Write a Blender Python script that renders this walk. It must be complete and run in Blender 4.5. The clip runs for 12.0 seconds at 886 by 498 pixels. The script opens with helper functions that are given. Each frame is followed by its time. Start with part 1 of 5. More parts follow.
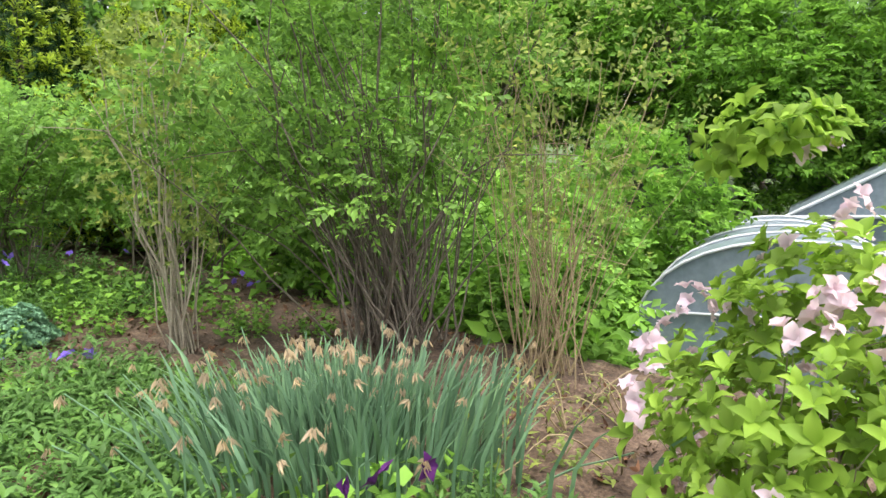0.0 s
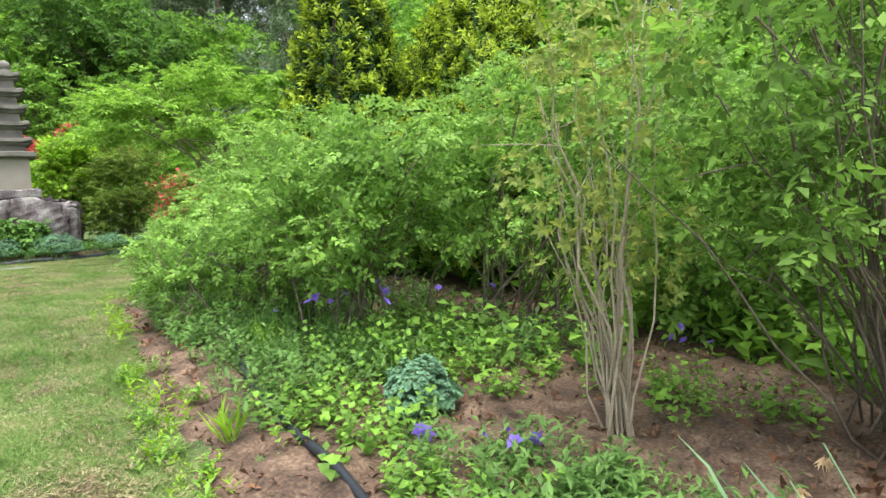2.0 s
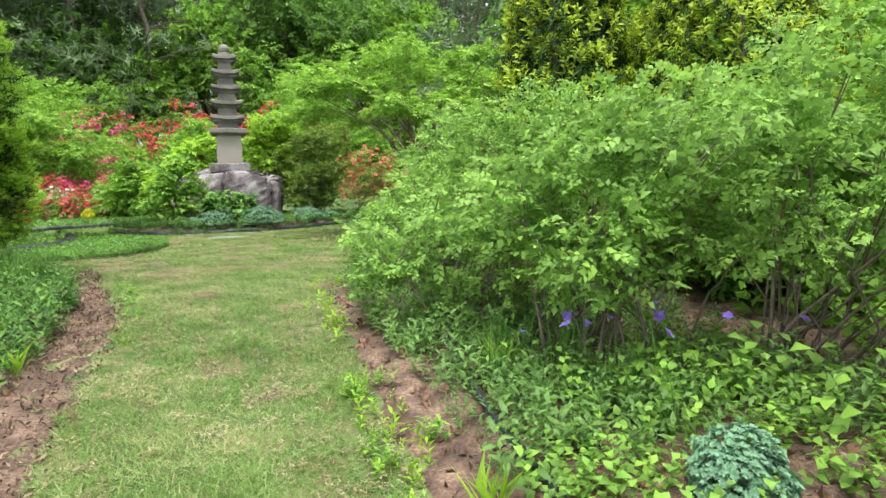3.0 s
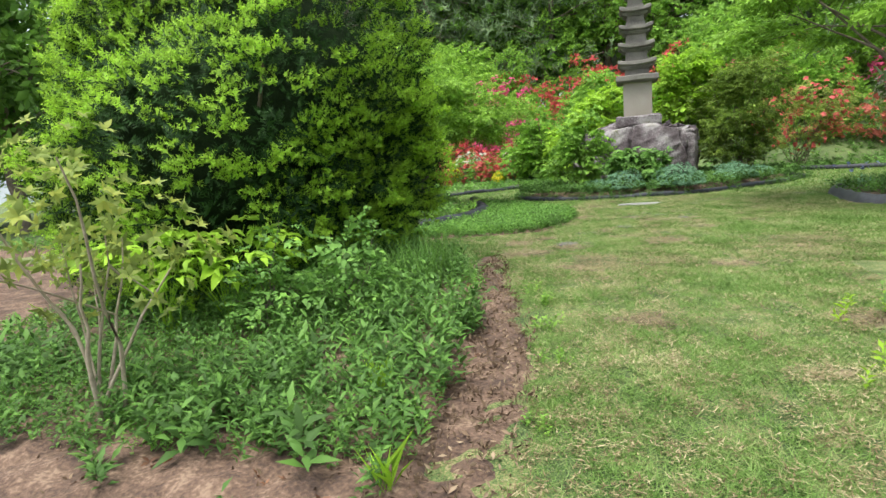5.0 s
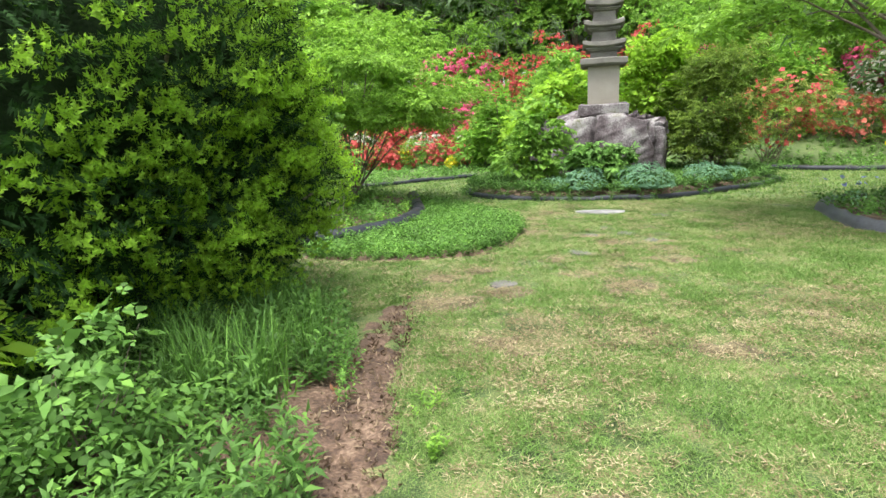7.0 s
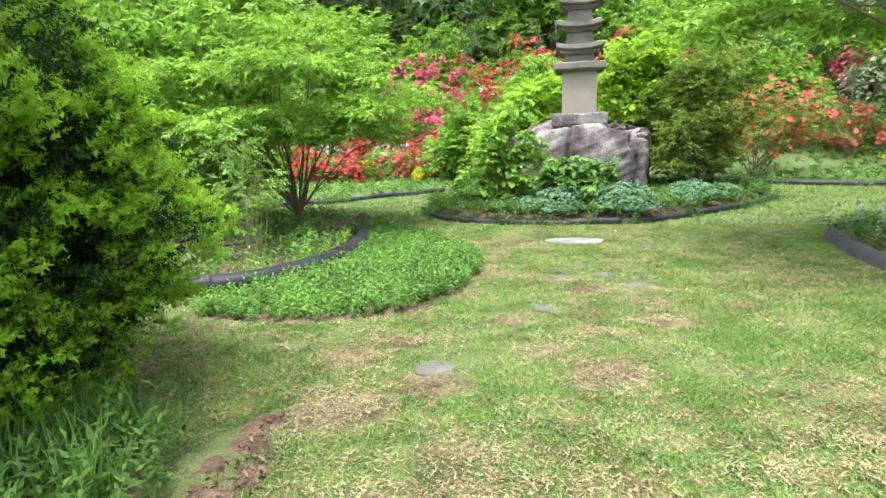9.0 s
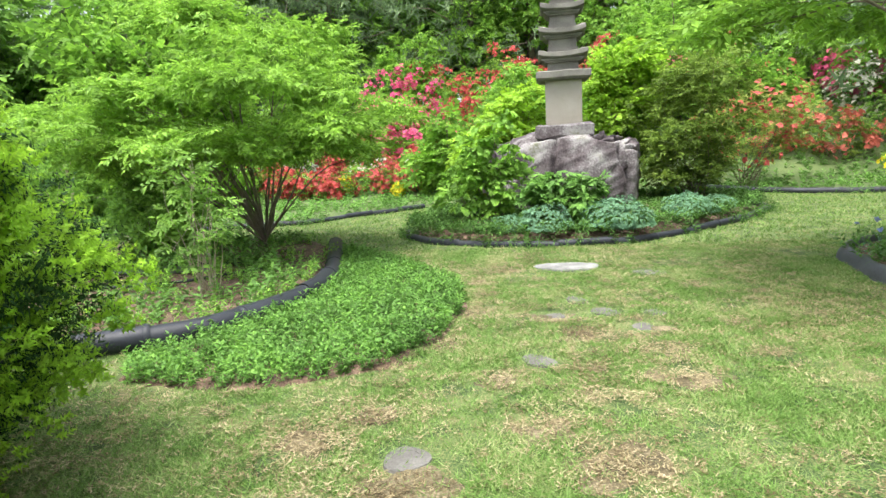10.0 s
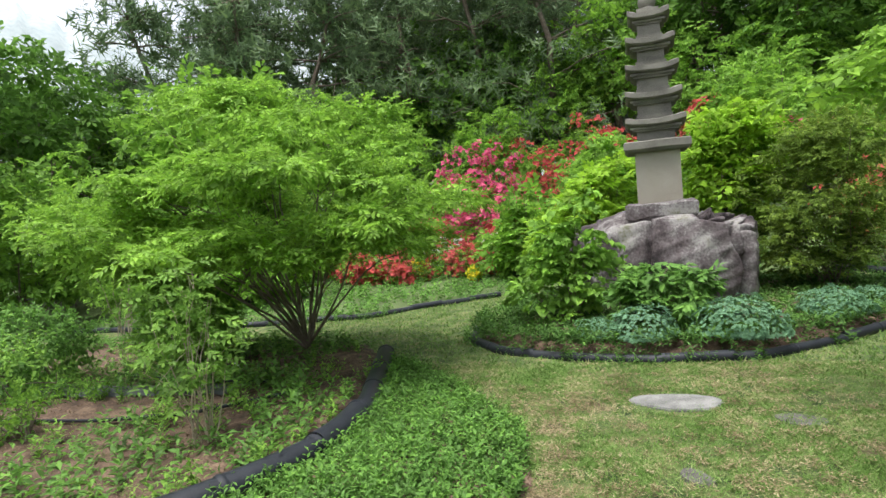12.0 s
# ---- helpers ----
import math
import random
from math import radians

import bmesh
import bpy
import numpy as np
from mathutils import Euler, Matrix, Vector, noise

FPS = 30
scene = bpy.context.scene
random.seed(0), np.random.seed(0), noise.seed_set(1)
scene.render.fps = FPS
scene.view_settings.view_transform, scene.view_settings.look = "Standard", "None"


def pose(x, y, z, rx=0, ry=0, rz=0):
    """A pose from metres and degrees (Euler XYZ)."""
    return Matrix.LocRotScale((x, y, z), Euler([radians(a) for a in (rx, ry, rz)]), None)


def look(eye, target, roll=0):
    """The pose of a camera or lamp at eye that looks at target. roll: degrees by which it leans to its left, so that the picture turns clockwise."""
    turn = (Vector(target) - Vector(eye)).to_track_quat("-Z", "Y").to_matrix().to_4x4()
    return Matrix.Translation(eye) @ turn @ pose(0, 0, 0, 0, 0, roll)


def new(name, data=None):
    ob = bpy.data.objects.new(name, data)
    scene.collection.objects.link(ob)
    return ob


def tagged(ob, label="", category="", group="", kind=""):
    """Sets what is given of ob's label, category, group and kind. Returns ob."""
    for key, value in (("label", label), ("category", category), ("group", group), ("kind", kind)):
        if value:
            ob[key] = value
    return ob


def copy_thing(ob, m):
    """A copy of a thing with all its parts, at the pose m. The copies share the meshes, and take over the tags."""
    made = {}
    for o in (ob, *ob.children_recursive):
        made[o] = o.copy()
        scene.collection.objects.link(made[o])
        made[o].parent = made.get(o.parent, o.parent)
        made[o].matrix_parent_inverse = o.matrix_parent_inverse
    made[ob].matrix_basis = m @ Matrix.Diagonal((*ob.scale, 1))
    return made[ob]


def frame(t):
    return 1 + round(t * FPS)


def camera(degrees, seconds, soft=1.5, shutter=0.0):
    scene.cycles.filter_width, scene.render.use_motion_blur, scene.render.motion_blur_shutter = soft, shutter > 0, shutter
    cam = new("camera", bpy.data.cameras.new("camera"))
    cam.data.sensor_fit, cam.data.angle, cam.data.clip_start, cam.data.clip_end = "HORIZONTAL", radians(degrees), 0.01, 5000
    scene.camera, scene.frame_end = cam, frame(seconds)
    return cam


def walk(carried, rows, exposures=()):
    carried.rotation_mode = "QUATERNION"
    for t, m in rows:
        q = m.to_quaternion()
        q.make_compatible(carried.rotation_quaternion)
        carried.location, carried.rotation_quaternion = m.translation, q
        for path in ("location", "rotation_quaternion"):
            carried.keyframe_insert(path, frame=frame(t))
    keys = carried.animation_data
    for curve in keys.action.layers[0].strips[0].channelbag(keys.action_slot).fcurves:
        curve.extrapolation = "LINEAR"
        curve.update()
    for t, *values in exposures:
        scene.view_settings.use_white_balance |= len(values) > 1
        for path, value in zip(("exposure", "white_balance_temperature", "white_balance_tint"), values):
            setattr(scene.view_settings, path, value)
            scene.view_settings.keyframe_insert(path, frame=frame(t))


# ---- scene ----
cam = camera(73.4, 12.0)

EXPOSURES = [(0, 1.53), (3.5, 1.67), (5.5, 1.4), (7, 1.76), (9.0, 2.0), (10.5, 1.76), (11, 1.5), (11.5, 1.57), (12, 1.25)]
PATH = [
    (0, (2.274, -8.883, 0.613), (3.902, -7.737, 0.417), -1.6),
    (0.1, (2.283, -8.853, 0.608), (3.878, -7.66, 0.426), -2.3),
    (0.5, (2.189, -8.539, 0.606), (3.63, -7.162, 0.439), -3.0),
    (0.6, (2.173, -8.434, 0.622), (3.564, -7.007, 0.451), -3.2),
    (0.8, (2.146, -8.262, 0.664), (3.431, -6.734, 0.551), -1.9),
    (1, (2.127, -8.104, 0.705), (3.328, -6.51, 0.573), -3.4),
    (1.5, (2.093, -7.712, 0.737), (3.23, -6.071, 0.617), -4.0),
    (2, (2.096, -7.348, 0.755), (3.244, -5.717, 0.609), -3.0),
    (2.5, (2.161, -6.922, 0.821), (3.161, -5.199, 0.648), -1.7),
    (2.7, (2.132, -6.757, 0.858), (3.004, -4.969, 0.655), -1.9),
    (3, (1.976, -6.479, 0.873), (2.646, -4.605, 0.673), -1.2),
    (3.5, (1.838, -6.019, 0.97), (2.099, -4.05, 0.737), -1.2),
    (3.7, (1.817, -5.828, 0.973), (1.9, -3.845, 0.728), -0.7),
    (5.3, (1.585, -4.107, 0.958), (0.958, -2.232, 0.654), -4.3),
    (5.5, (1.589, -3.931, 1.001), (0.945, -2.065, 0.684), -3.9),
    (6, (1.594, -3.548, 1.035), (1.021, -1.666, 0.677), -4.0),
    (6.5, (1.605, -3.142, 1.106), (1.129, -1.239, 0.716), -4.0),
    (7, (1.664, -2.685, 1.213), (1.209, -0.775, 0.829), -2.2),
    (7.2, (1.667, -2.526, 1.245), (1.222, -0.615, 0.859), -2.0),
    (8.8, (1.807, -1.372, 1.311), (1.383, 0.548, 0.945), -1.7),
    (9, (1.791, -1.254, 1.314), (1.393, 0.671, 0.946), -2.1),
    (9.5, (1.706, -0.905, 1.381), (1.381, 1.033, 1.008), -3.3),
    (10, (1.711, -0.525, 1.409), (1.367, 1.415, 1.069), -3.3),
    (10.5, (1.754, -0.092, 1.551), (1.392, 1.856, 1.281), -2.6),
    (11, (1.792, 0.278, 1.585), (1.543, 2.25, 1.366), -3.1),
    (11.5, (1.763, 0.625, 1.638), (1.484, 2.601, 1.506), -4.1),
    (12, (1.723, 0.982, 1.625), (1.098, 2.88, 1.539), -4.8),
]
walk(cam, [(t, look(eye, target, roll)) for t, eye, target, roll in PATH], EXPOSURES)

# ---- world and light ----
world = bpy.data.worlds.new("overcast_sky")
scene.world = world
world.use_nodes = True
wn, wl = world.node_tree.nodes, world.node_tree.links
sky = wn.new("ShaderNodeTexSky")
sky.sky_type, sky.sun_disc = "NISHITA", False
sky.sun_elevation, sky.sun_rotation = radians(76), radians(204)
sky.air_density, sky.dust_density = 1.0, 4.0
soft_sky = wn.new("ShaderNodeHueSaturation")
soft_sky.inputs["Saturation"].default_value = 0.35
wl.new(sky.outputs[0], soft_sky.inputs["Color"])
wl.new(soft_sky.outputs[0], wn["Background"].inputs[0])
wn["Background"].inputs[1].default_value = 0.15
sun = new("sun", bpy.data.lights.new("sun", "SUN"))
sun.data.energy, sun.data.angle, sun.data.color = 1.4, radians(38), (1.0, 0.96, 0.9)
sun.matrix_world = look((0, 0, 20), (2.0, 4.5, 0))

# ---- materials ----


def material(name, rough=0.8):
    m = bpy.data.materials.new(name)
    m.use_nodes = True
    n = m.node_tree.nodes
    n["Principled BSDF"].inputs["Roughness"].default_value = rough
    return m, n, m.node_tree.links, n["Principled BSDF"]


def ramp_node(n, stops):
    r = n.new("ShaderNodeValToRGB")
    e = r.color_ramp.elements
    while len(e) < len(stops):
        e.new(0.5)
    for k, (p, c) in zip(e, stops):
        k.position, k.color = p, (*c, 1)
    return r


def earthy(name, stops, scale=6.0, fine=90.0, bump=0.6, rough=0.95, distance=0.02, grainy=0.45):
    """A mottled matt surface: broad stains and fine grain, with relief."""
    m, n, l, p = material(name, rough)
    co = n.new("ShaderNodeTexCoord")
    broad, grain, mixer = n.new("ShaderNodeTexNoise"), n.new("ShaderNodeTexNoise"), n.new("ShaderNodeMath")
    broad.inputs["Scale"].default_value, broad.inputs["Detail"].default_value = scale, 6
    grain.inputs["Scale"].default_value, grain.inputs["Detail"].default_value = fine, 4
    mixer.operation = "MULTIPLY_ADD"
    l.new(co.outputs["Object"], broad.inputs["Vector"])
    l.new(co.outputs["Object"], grain.inputs["Vector"])
    half = n.new("ShaderNodeMath")
    half.operation = "MULTIPLY"
    half.inputs[1].default_value = 1 - grainy
    l.new(broad.outputs[0], half.inputs[0])
    l.new(grain.outputs[0], mixer.inputs[0])
    mixer.inputs[1].default_value = grainy
    l.new(half.outputs[0], mixer.inputs[2])
    r = ramp_node(n, stops)
    l.new(mixer.outputs[0], r.inputs[0])
    l.new(r.outputs[0], p.inputs["Base Color"])
    b = n.new("ShaderNodeBump")
    b.inputs["Strength"].default_value, b.inputs["Distance"].default_value = bump, distance
    l.new(mixer.outputs[0], b.inputs["Height"])
    l.new(b.outputs[0], p.inputs["Normal"])
    return m


def leafy(name, stops, glow=0.35, rough=0.55, patches=0.0):
    """Leaves: each its own shade, letting some light through; patches adds drifts of tone over metres."""
    m, n, l, p = material(name, rough)
    geo = n.new("ShaderNodeNewGeometry")
    co = n.new("ShaderNodeTexCoord")
    no = n.new("ShaderNodeTexNoise")
    no.inputs["Scale"].default_value = 2.2
    l.new(co.outputs["Object"], no.inputs["Vector"])
    add = n.new("ShaderNodeMath")
    add.operation = "MULTIPLY_ADD"
    add.inputs[1].default_value = 0.65
    off = n.new("ShaderNodeMath")
    off.operation = "MULTIPLY_ADD"
    off.inputs[1].default_value, off.inputs[2].default_value = 0.9 + patches, -0.28 - patches * 0.5
    l.new(no.outputs[0], off.inputs[0])
    l.new(geo.outputs["Random Per Island"], add.inputs[0])
    l.new(off.outputs[0], add.inputs[2])
    r = ramp_node(n, stops)
    l.new(add.outputs[0], r.inputs[0])
    l.new(r.outputs[0], p.inputs["Base Color"])
    p.inputs["Specular IOR Level"].default_value = 0.2
    t = n.new("ShaderNodeBsdfTranslucent")
    l.new(r.outputs[0], t.inputs["Color"])
    mx = n.new("ShaderNodeMixShader")
    mx.inputs[0].default_value = glow
    l.new(p.outputs[0], mx.inputs[1])
    l.new(t.outputs[0], mx.inputs[2])
    l.new(mx.outputs[0], n["Material Output"].inputs[0])
    return m


def shades(c, spread=0.45, warm=0.0):
    """Dark, middle and light of one leaf colour."""
    lo = tuple(v * (1 - spread) for v in c)
    hi = (min(1, c[0] * (1 + spread + warm)), min(1, c[1] * (1 + spread * 0.8)), c[2] * (1 + spread * 0.3))
    return [(0.1, lo), (0.5, c), (0.9, hi)]


SOIL = earthy("garden_soil", [(0.36, (0.035, 0.021, 0.014)), (0.46, (0.07, 0.043, 0.028)), (0.54, (0.115, 0.073, 0.048)), (0.64, (0.2, 0.14, 0.095))], 7, 60, 1.0)
TURF = earthy("turf", [(0.37, (0.015, 0.028, 0.006)), (0.45, (0.045, 0.085, 0.017)), (0.52, (0.10, 0.145, 0.04)), (0.58, (0.17, 0.165, 0.065)), (0.66, (0.26, 0.22, 0.12))], 4.2, 120, 1.0, grainy=0.55)
THATCH = earthy("worn_thatch", [(0.38, (0.045, 0.035, 0.018)), (0.48, (0.105, 0.088, 0.044)), (0.55, (0.16, 0.13, 0.075)), (0.64, (0.27, 0.22, 0.14))], 5, 95, 1.0)
WILD = earthy("rough_ground", [(0.3, (0.04, 0.06, 0.018)), (0.5, (0.07, 0.11, 0.03)), (0.7, (0.12, 0.15, 0.05))], 1.5, 30, 1.0)
BARK = earthy("bark", [(0.3, (0.07, 0.055, 0.04)), (0.55, (0.16, 0.13, 0.10)), (0.75, (0.27, 0.24, 0.20))], 8, 60, 0.8, distance=0.01)
PALE_BARK = earthy("pale_bark", [(0.3, (0.2, 0.17, 0.12)), (0.55, (0.36, 0.31, 0.23)), (0.75, (0.48, 0.43, 0.33))], 12, 80, 0.5, distance=0.005)
TAN_TWIG = earthy("tan_twigs", [(0.3, (0.2, 0.15, 0.085)), (0.55, (0.34, 0.26, 0.15)), (0.75, (0.5, 0.4, 0.25))], 12, 80, 0.4, distance=0.004)
GRANITE = earthy("weathered_granite", [(0.25, (0.05, 0.048, 0.042)), (0.42, (0.12, 0.115, 0.10)), (0.58, (0.20, 0.19, 0.165)), (0.75, (0.29, 0.275, 0.24))], 3.5, 120, 0.35, distance=0.008)
PALE_GRANITE = earthy("pale_granite", [(0.25, (0.15, 0.13, 0.105)), (0.45, (0.28, 0.25, 0.21)), (0.7, (0.36, 0.335, 0.29))], 2.5, 150, 0.25, distance=0.005)
BOULDER = earthy("boulder_stone", [(0.36, (0.02, 0.016, 0.017)), (0.45, (0.07, 0.055, 0.058)), (0.52, (0.125, 0.11, 0.112)), (0.59, (0.25, 0.24, 0.235)), (0.68, (0.12, 0.12, 0.075))], 2.2, 30, 0.8, distance=0.02, grainy=0.25)
SLATE = earthy("stepping_slate", [(0.3, (0.06, 0.056, 0.05)), (0.55, (0.12, 0.115, 0.105)), (0.75, (0.19, 0.18, 0.16))], 6, 90, 0.4, distance=0.006)
PALE_SLAB = earthy("pale_slab", [(0.36, (0.09, 0.09, 0.085)), (0.5, (0.17, 0.17, 0.165)), (0.64, (0.27, 0.27, 0.26))], 6, 90, 0.4, distance=0.006)
PIPE = earthy("black_plastic", [(0.3, (0.014, 0.016, 0.021)), (0.6, (0.026, 0.03, 0.038)), (0.85, (0.06, 0.057, 0.055))], 5, 60, 0.1, rough=0.5, distance=0.003)
PIPE.node_tree.nodes["Principled BSDF"].inputs["Specular IOR Level"].default_value = 0.25
MAT = earthy("black_sheet", [(0.3, (0.03, 0.032, 0.037)), (0.6, (0.06, 0.065, 0.075)), (0.8, (0.13, 0.125, 0.12))], 4, 40, 0.3, rough=0.5, distance=0.01)
FILM = earthy("greenhouse_film", [(0.3, (0.12, 0.155, 0.18)), (0.55, (0.18, 0.22, 0.255)), (0.75, (0.26, 0.3, 0.33))], 3, 12, 0.25, rough=0.3, distance=0.01)
STEEL = earthy("galvanised_tube", [(0.3, (0.4, 0.42, 0.44)), (0.7, (0.62, 0.64, 0.66))], 6, 60, 0.1, rough=0.4, distance=0.002)

GRASS = leafy("grass_blades", [(0.05, (0.055, 0.12, 0.022)), (0.34, (0.135, 0.25, 0.05)), (0.66, (0.2, 0.31, 0.09)), (0.95, (0.37, 0.37, 0.18))], 0.3, 0.6, 0.15)
FRESH = leafy("fresh_leaves", shades((0.19, 0.37, 0.06), 0.5), 0.4)
MAPLE = leafy("maple_leaves", shades((0.215, 0.4, 0.057), 0.45), 0.42)
ROYAL = leafy("royal_azalea_leaves", shades((0.25, 0.4, 0.055), 0.45), 0.5)
LIME = leafy("lime_leaves", shades((0.26, 0.46, 0.04), 0.4), 0.45)
ROSE = leafy("rose_leaves", shades((0.2, 0.37, 0.075), 0.48), 0.45)
WEED = leafy("bed_leaves", shades((0.085, 0.19, 0.04), 0.55), 0.3)
COVER = leafy("ground_cover_leaves", shades((0.125, 0.268, 0.056), 0.55), 0.35)
OLIVE = leafy("olive_leaves", shades((0.15, 0.24, 0.04), 0.5), 0.45)
THIN = leafy("yellowish_leaves", shades((0.26, 0.35, 0.085), 0.4, 0.2), 0.5)
YEW_OLD = leafy("old_yew_needles", shades((0.02, 0.058, 0.012), 0.5), 0.15, 0.75)
YEW_NEW = leafy("new_yew_needles", shades((0.3, 0.52, 0.05), 0.4), 0.5)
GOLD = leafy("golden_needles", shades((0.3, 0.42, 0.03), 0.4), 0.35)
PINE = leafy("pine_needles", shades((0.125, 0.2, 0.095), 0.5), 0.3)
WOOD = leafy("forest_leaves", shades((0.105, 0.225, 0.04), 0.5), 0.45, patches=0.3)
WOOD_B = leafy("bright_forest_leaves", shades((0.18, 0.36, 0.05), 0.5), 0.5, patches=0.3)
SEDUM = leafy("blue_green_leaves", shades((0.165, 0.32, 0.19), 0.22), 0.3)
BLADE = leafy("grey_green_blades", shades((0.16, 0.28, 0.16), 0.4), 0.25)
WITHER = leafy("withered_petals", shades((0.5, 0.39, 0.27), 0.4), 0.3)
PINK = leafy("pale_pink_petals", shades((0.74, 0.58, 0.65), 0.12), 0.4)
RED = leafy("red_petals", shades((0.55, 0.11, 0.105), 0.3), 0.35)
CORAL = leafy("coral_petals", shades((0.56, 0.17, 0.13), 0.3), 0.35)
MAGENTA = leafy("magenta_petals", shades((0.66, 0.13, 0.26), 0.25), 0.35)
WHITE = leafy("white_petals", shades((0.5, 0.5, 0.42), 0.15), 0.35)
# near-black, specular almost off: the shade inside the yew put into colour
GAP_SHADE = earthy("painted_gap_shade", [(0.3, (0.006, 0.012, 0.005)), (0.7, (0.02, 0.035, 0.014))], 9, 60, 1.0, rough=1.0)
GAP_SHADE.node_tree.nodes["Principled BSDF"].inputs["Specular IOR Level"].default_value = 0.05
BLUE = leafy("blue_petals", shades((0.3, 0.36, 0.7), 0.25), 0.35)
STRAW = leafy("dry_straw", [(0.1, (0.07, 0.045, 0.022)), (0.5, (0.23, 0.19, 0.1)), (0.9, (0.48, 0.42, 0.26))], 0.15, 0.8)
SPIREA = leafy("spirea_leaves", shades((0.17, 0.32, 0.06), 0.55), 0.45)
PHLOX = leafy("pale_bed_leaves", shades((0.13, 0.255, 0.066), 0.45), 0.4)
VIOLET = leafy("violet_petals", shades((0.22, 0.14, 0.60), 0.3), 0.35)
PLUM = leafy("purple_petals", shades((0.09, 0.02, 0.13), 0.3), 0.3)
YELLOW = leafy("yellow_petals", shades((0.75, 0.62, 0.03), 0.2), 0.35)
DRY = leafy("dry_leaves", shades((0.17, 0.09, 0.055), 0.5), 0.2)

# ---- mesh helpers ----


def mesh_of(name, verts, tris, mats, index=None, smooth=False):
    """A mesh from arrays of vertices and triangles."""
    me = bpy.data.meshes.new(name)
    v, f = np.asarray(verts, np.float32), np.asarray(tris, np.int32)
    me.vertices.add(len(v))
    me.vertices.foreach_set("co", v.ravel())
    me.loops.add(f.size)
    me.loops.foreach_set("vertex_index", f.ravel())
    me.polygons.add(len(f))
    me.polygons.foreach_set("loop_start", np.arange(0, f.size, 3, dtype=np.int32))
    if index is not None:
        me.polygons.foreach_set("material_index", np.asarray(index, np.int32))
    if smooth:
        me.polygons.foreach_set("use_smooth", np.ones(len(f), bool))
    for m in mats:
        me.materials.append(m)
    me.update(calc_edges=True)
    me.validate()
    return me


def thing(name, at=(0, 0, 0), label="", category="", group="", kind="", turn=0.0):
    ob = new(name)
    ob.empty_display_size = 0.1
    ob.matrix_world = pose(*at, 0, 0, turn)
    return tagged(ob, label, category, group, kind)


def under(name, me, parent, label=""):
    ob = new(name, me)
    ob.parent = parent
    return tagged(ob, label)


def part(name, bm, mat, parent, label="", smooth=False):
    me = bpy.data.meshes.new(name)
    bm.to_mesh(me)
    bm.free()
    me.materials.append(mat)
    if smooth:
        for f in me.polygons:
            f.use_smooth = True
    return under(name, me, parent, label)


def tubes(lines, sides=5):
    """Tapered tubes along lines of (points, radii): vertices and triangles."""
    vs, fs, k = [], [], 0
    ang = np.arange(sides) * 2 * np.pi / sides
    for pts, rad in lines:
        pts = np.asarray(pts, float)
        d = np.gradient(pts, axis=0)
        d /= np.linalg.norm(d, axis=1)[:, None] + 1e-9
        ref = np.where(np.abs(d[:, 2:3]) > 0.9, [[1.0, 0, 0]], [[0, 0, 1.0]])
        u = np.cross(d, ref)
        u /= np.linalg.norm(u, axis=1)[:, None] + 1e-9
        w = np.cross(d, u)
        ring = pts[:, None] + np.asarray(rad)[:, None, None] * (np.cos(ang)[None, :, None] * u[:, None] + np.sin(ang)[None, :, None] * w[:, None])
        vs.append(ring.reshape(-1, 3))
        n = len(pts)
        a = (np.arange(n - 1)[:, None] * sides + np.arange(sides)[None]).ravel()
        b = (np.arange(n - 1)[:, None] * sides + (np.arange(sides)[None] + 1) % sides).ravel()
        fs.append(k + np.concatenate([np.stack([a, b, b + sides], 1), np.stack([a, b + sides, a + sides], 1)]))
        k += n * sides
    return np.concatenate(vs), np.concatenate(fs)


def smooth_line(pts, n):
    """n points evenly along a smooth curve through pts."""
    p = np.asarray(pts, float)
    t = np.concatenate([[0], np.cumsum(np.linalg.norm(np.diff(p, axis=0), axis=1))])
    u = np.linspace(0, t[-1], n * 3)
    q = np.stack([np.interp(u, t, p[:, i]) for i in range(p.shape[1])], 1)
    for _ in range(max(2, n // 6)):
        q[1:-1] = 0.25 * q[:-2] + 0.5 * q[1:-1] + 0.25 * q[2:]
    s = np.concatenate([[0], np.cumsum(np.linalg.norm(np.diff(q, axis=0), axis=1))])
    return np.stack([np.interp(np.linspace(0, s[-1], n), s, q[:, i]) for i in range(p.shape[1])], 1)


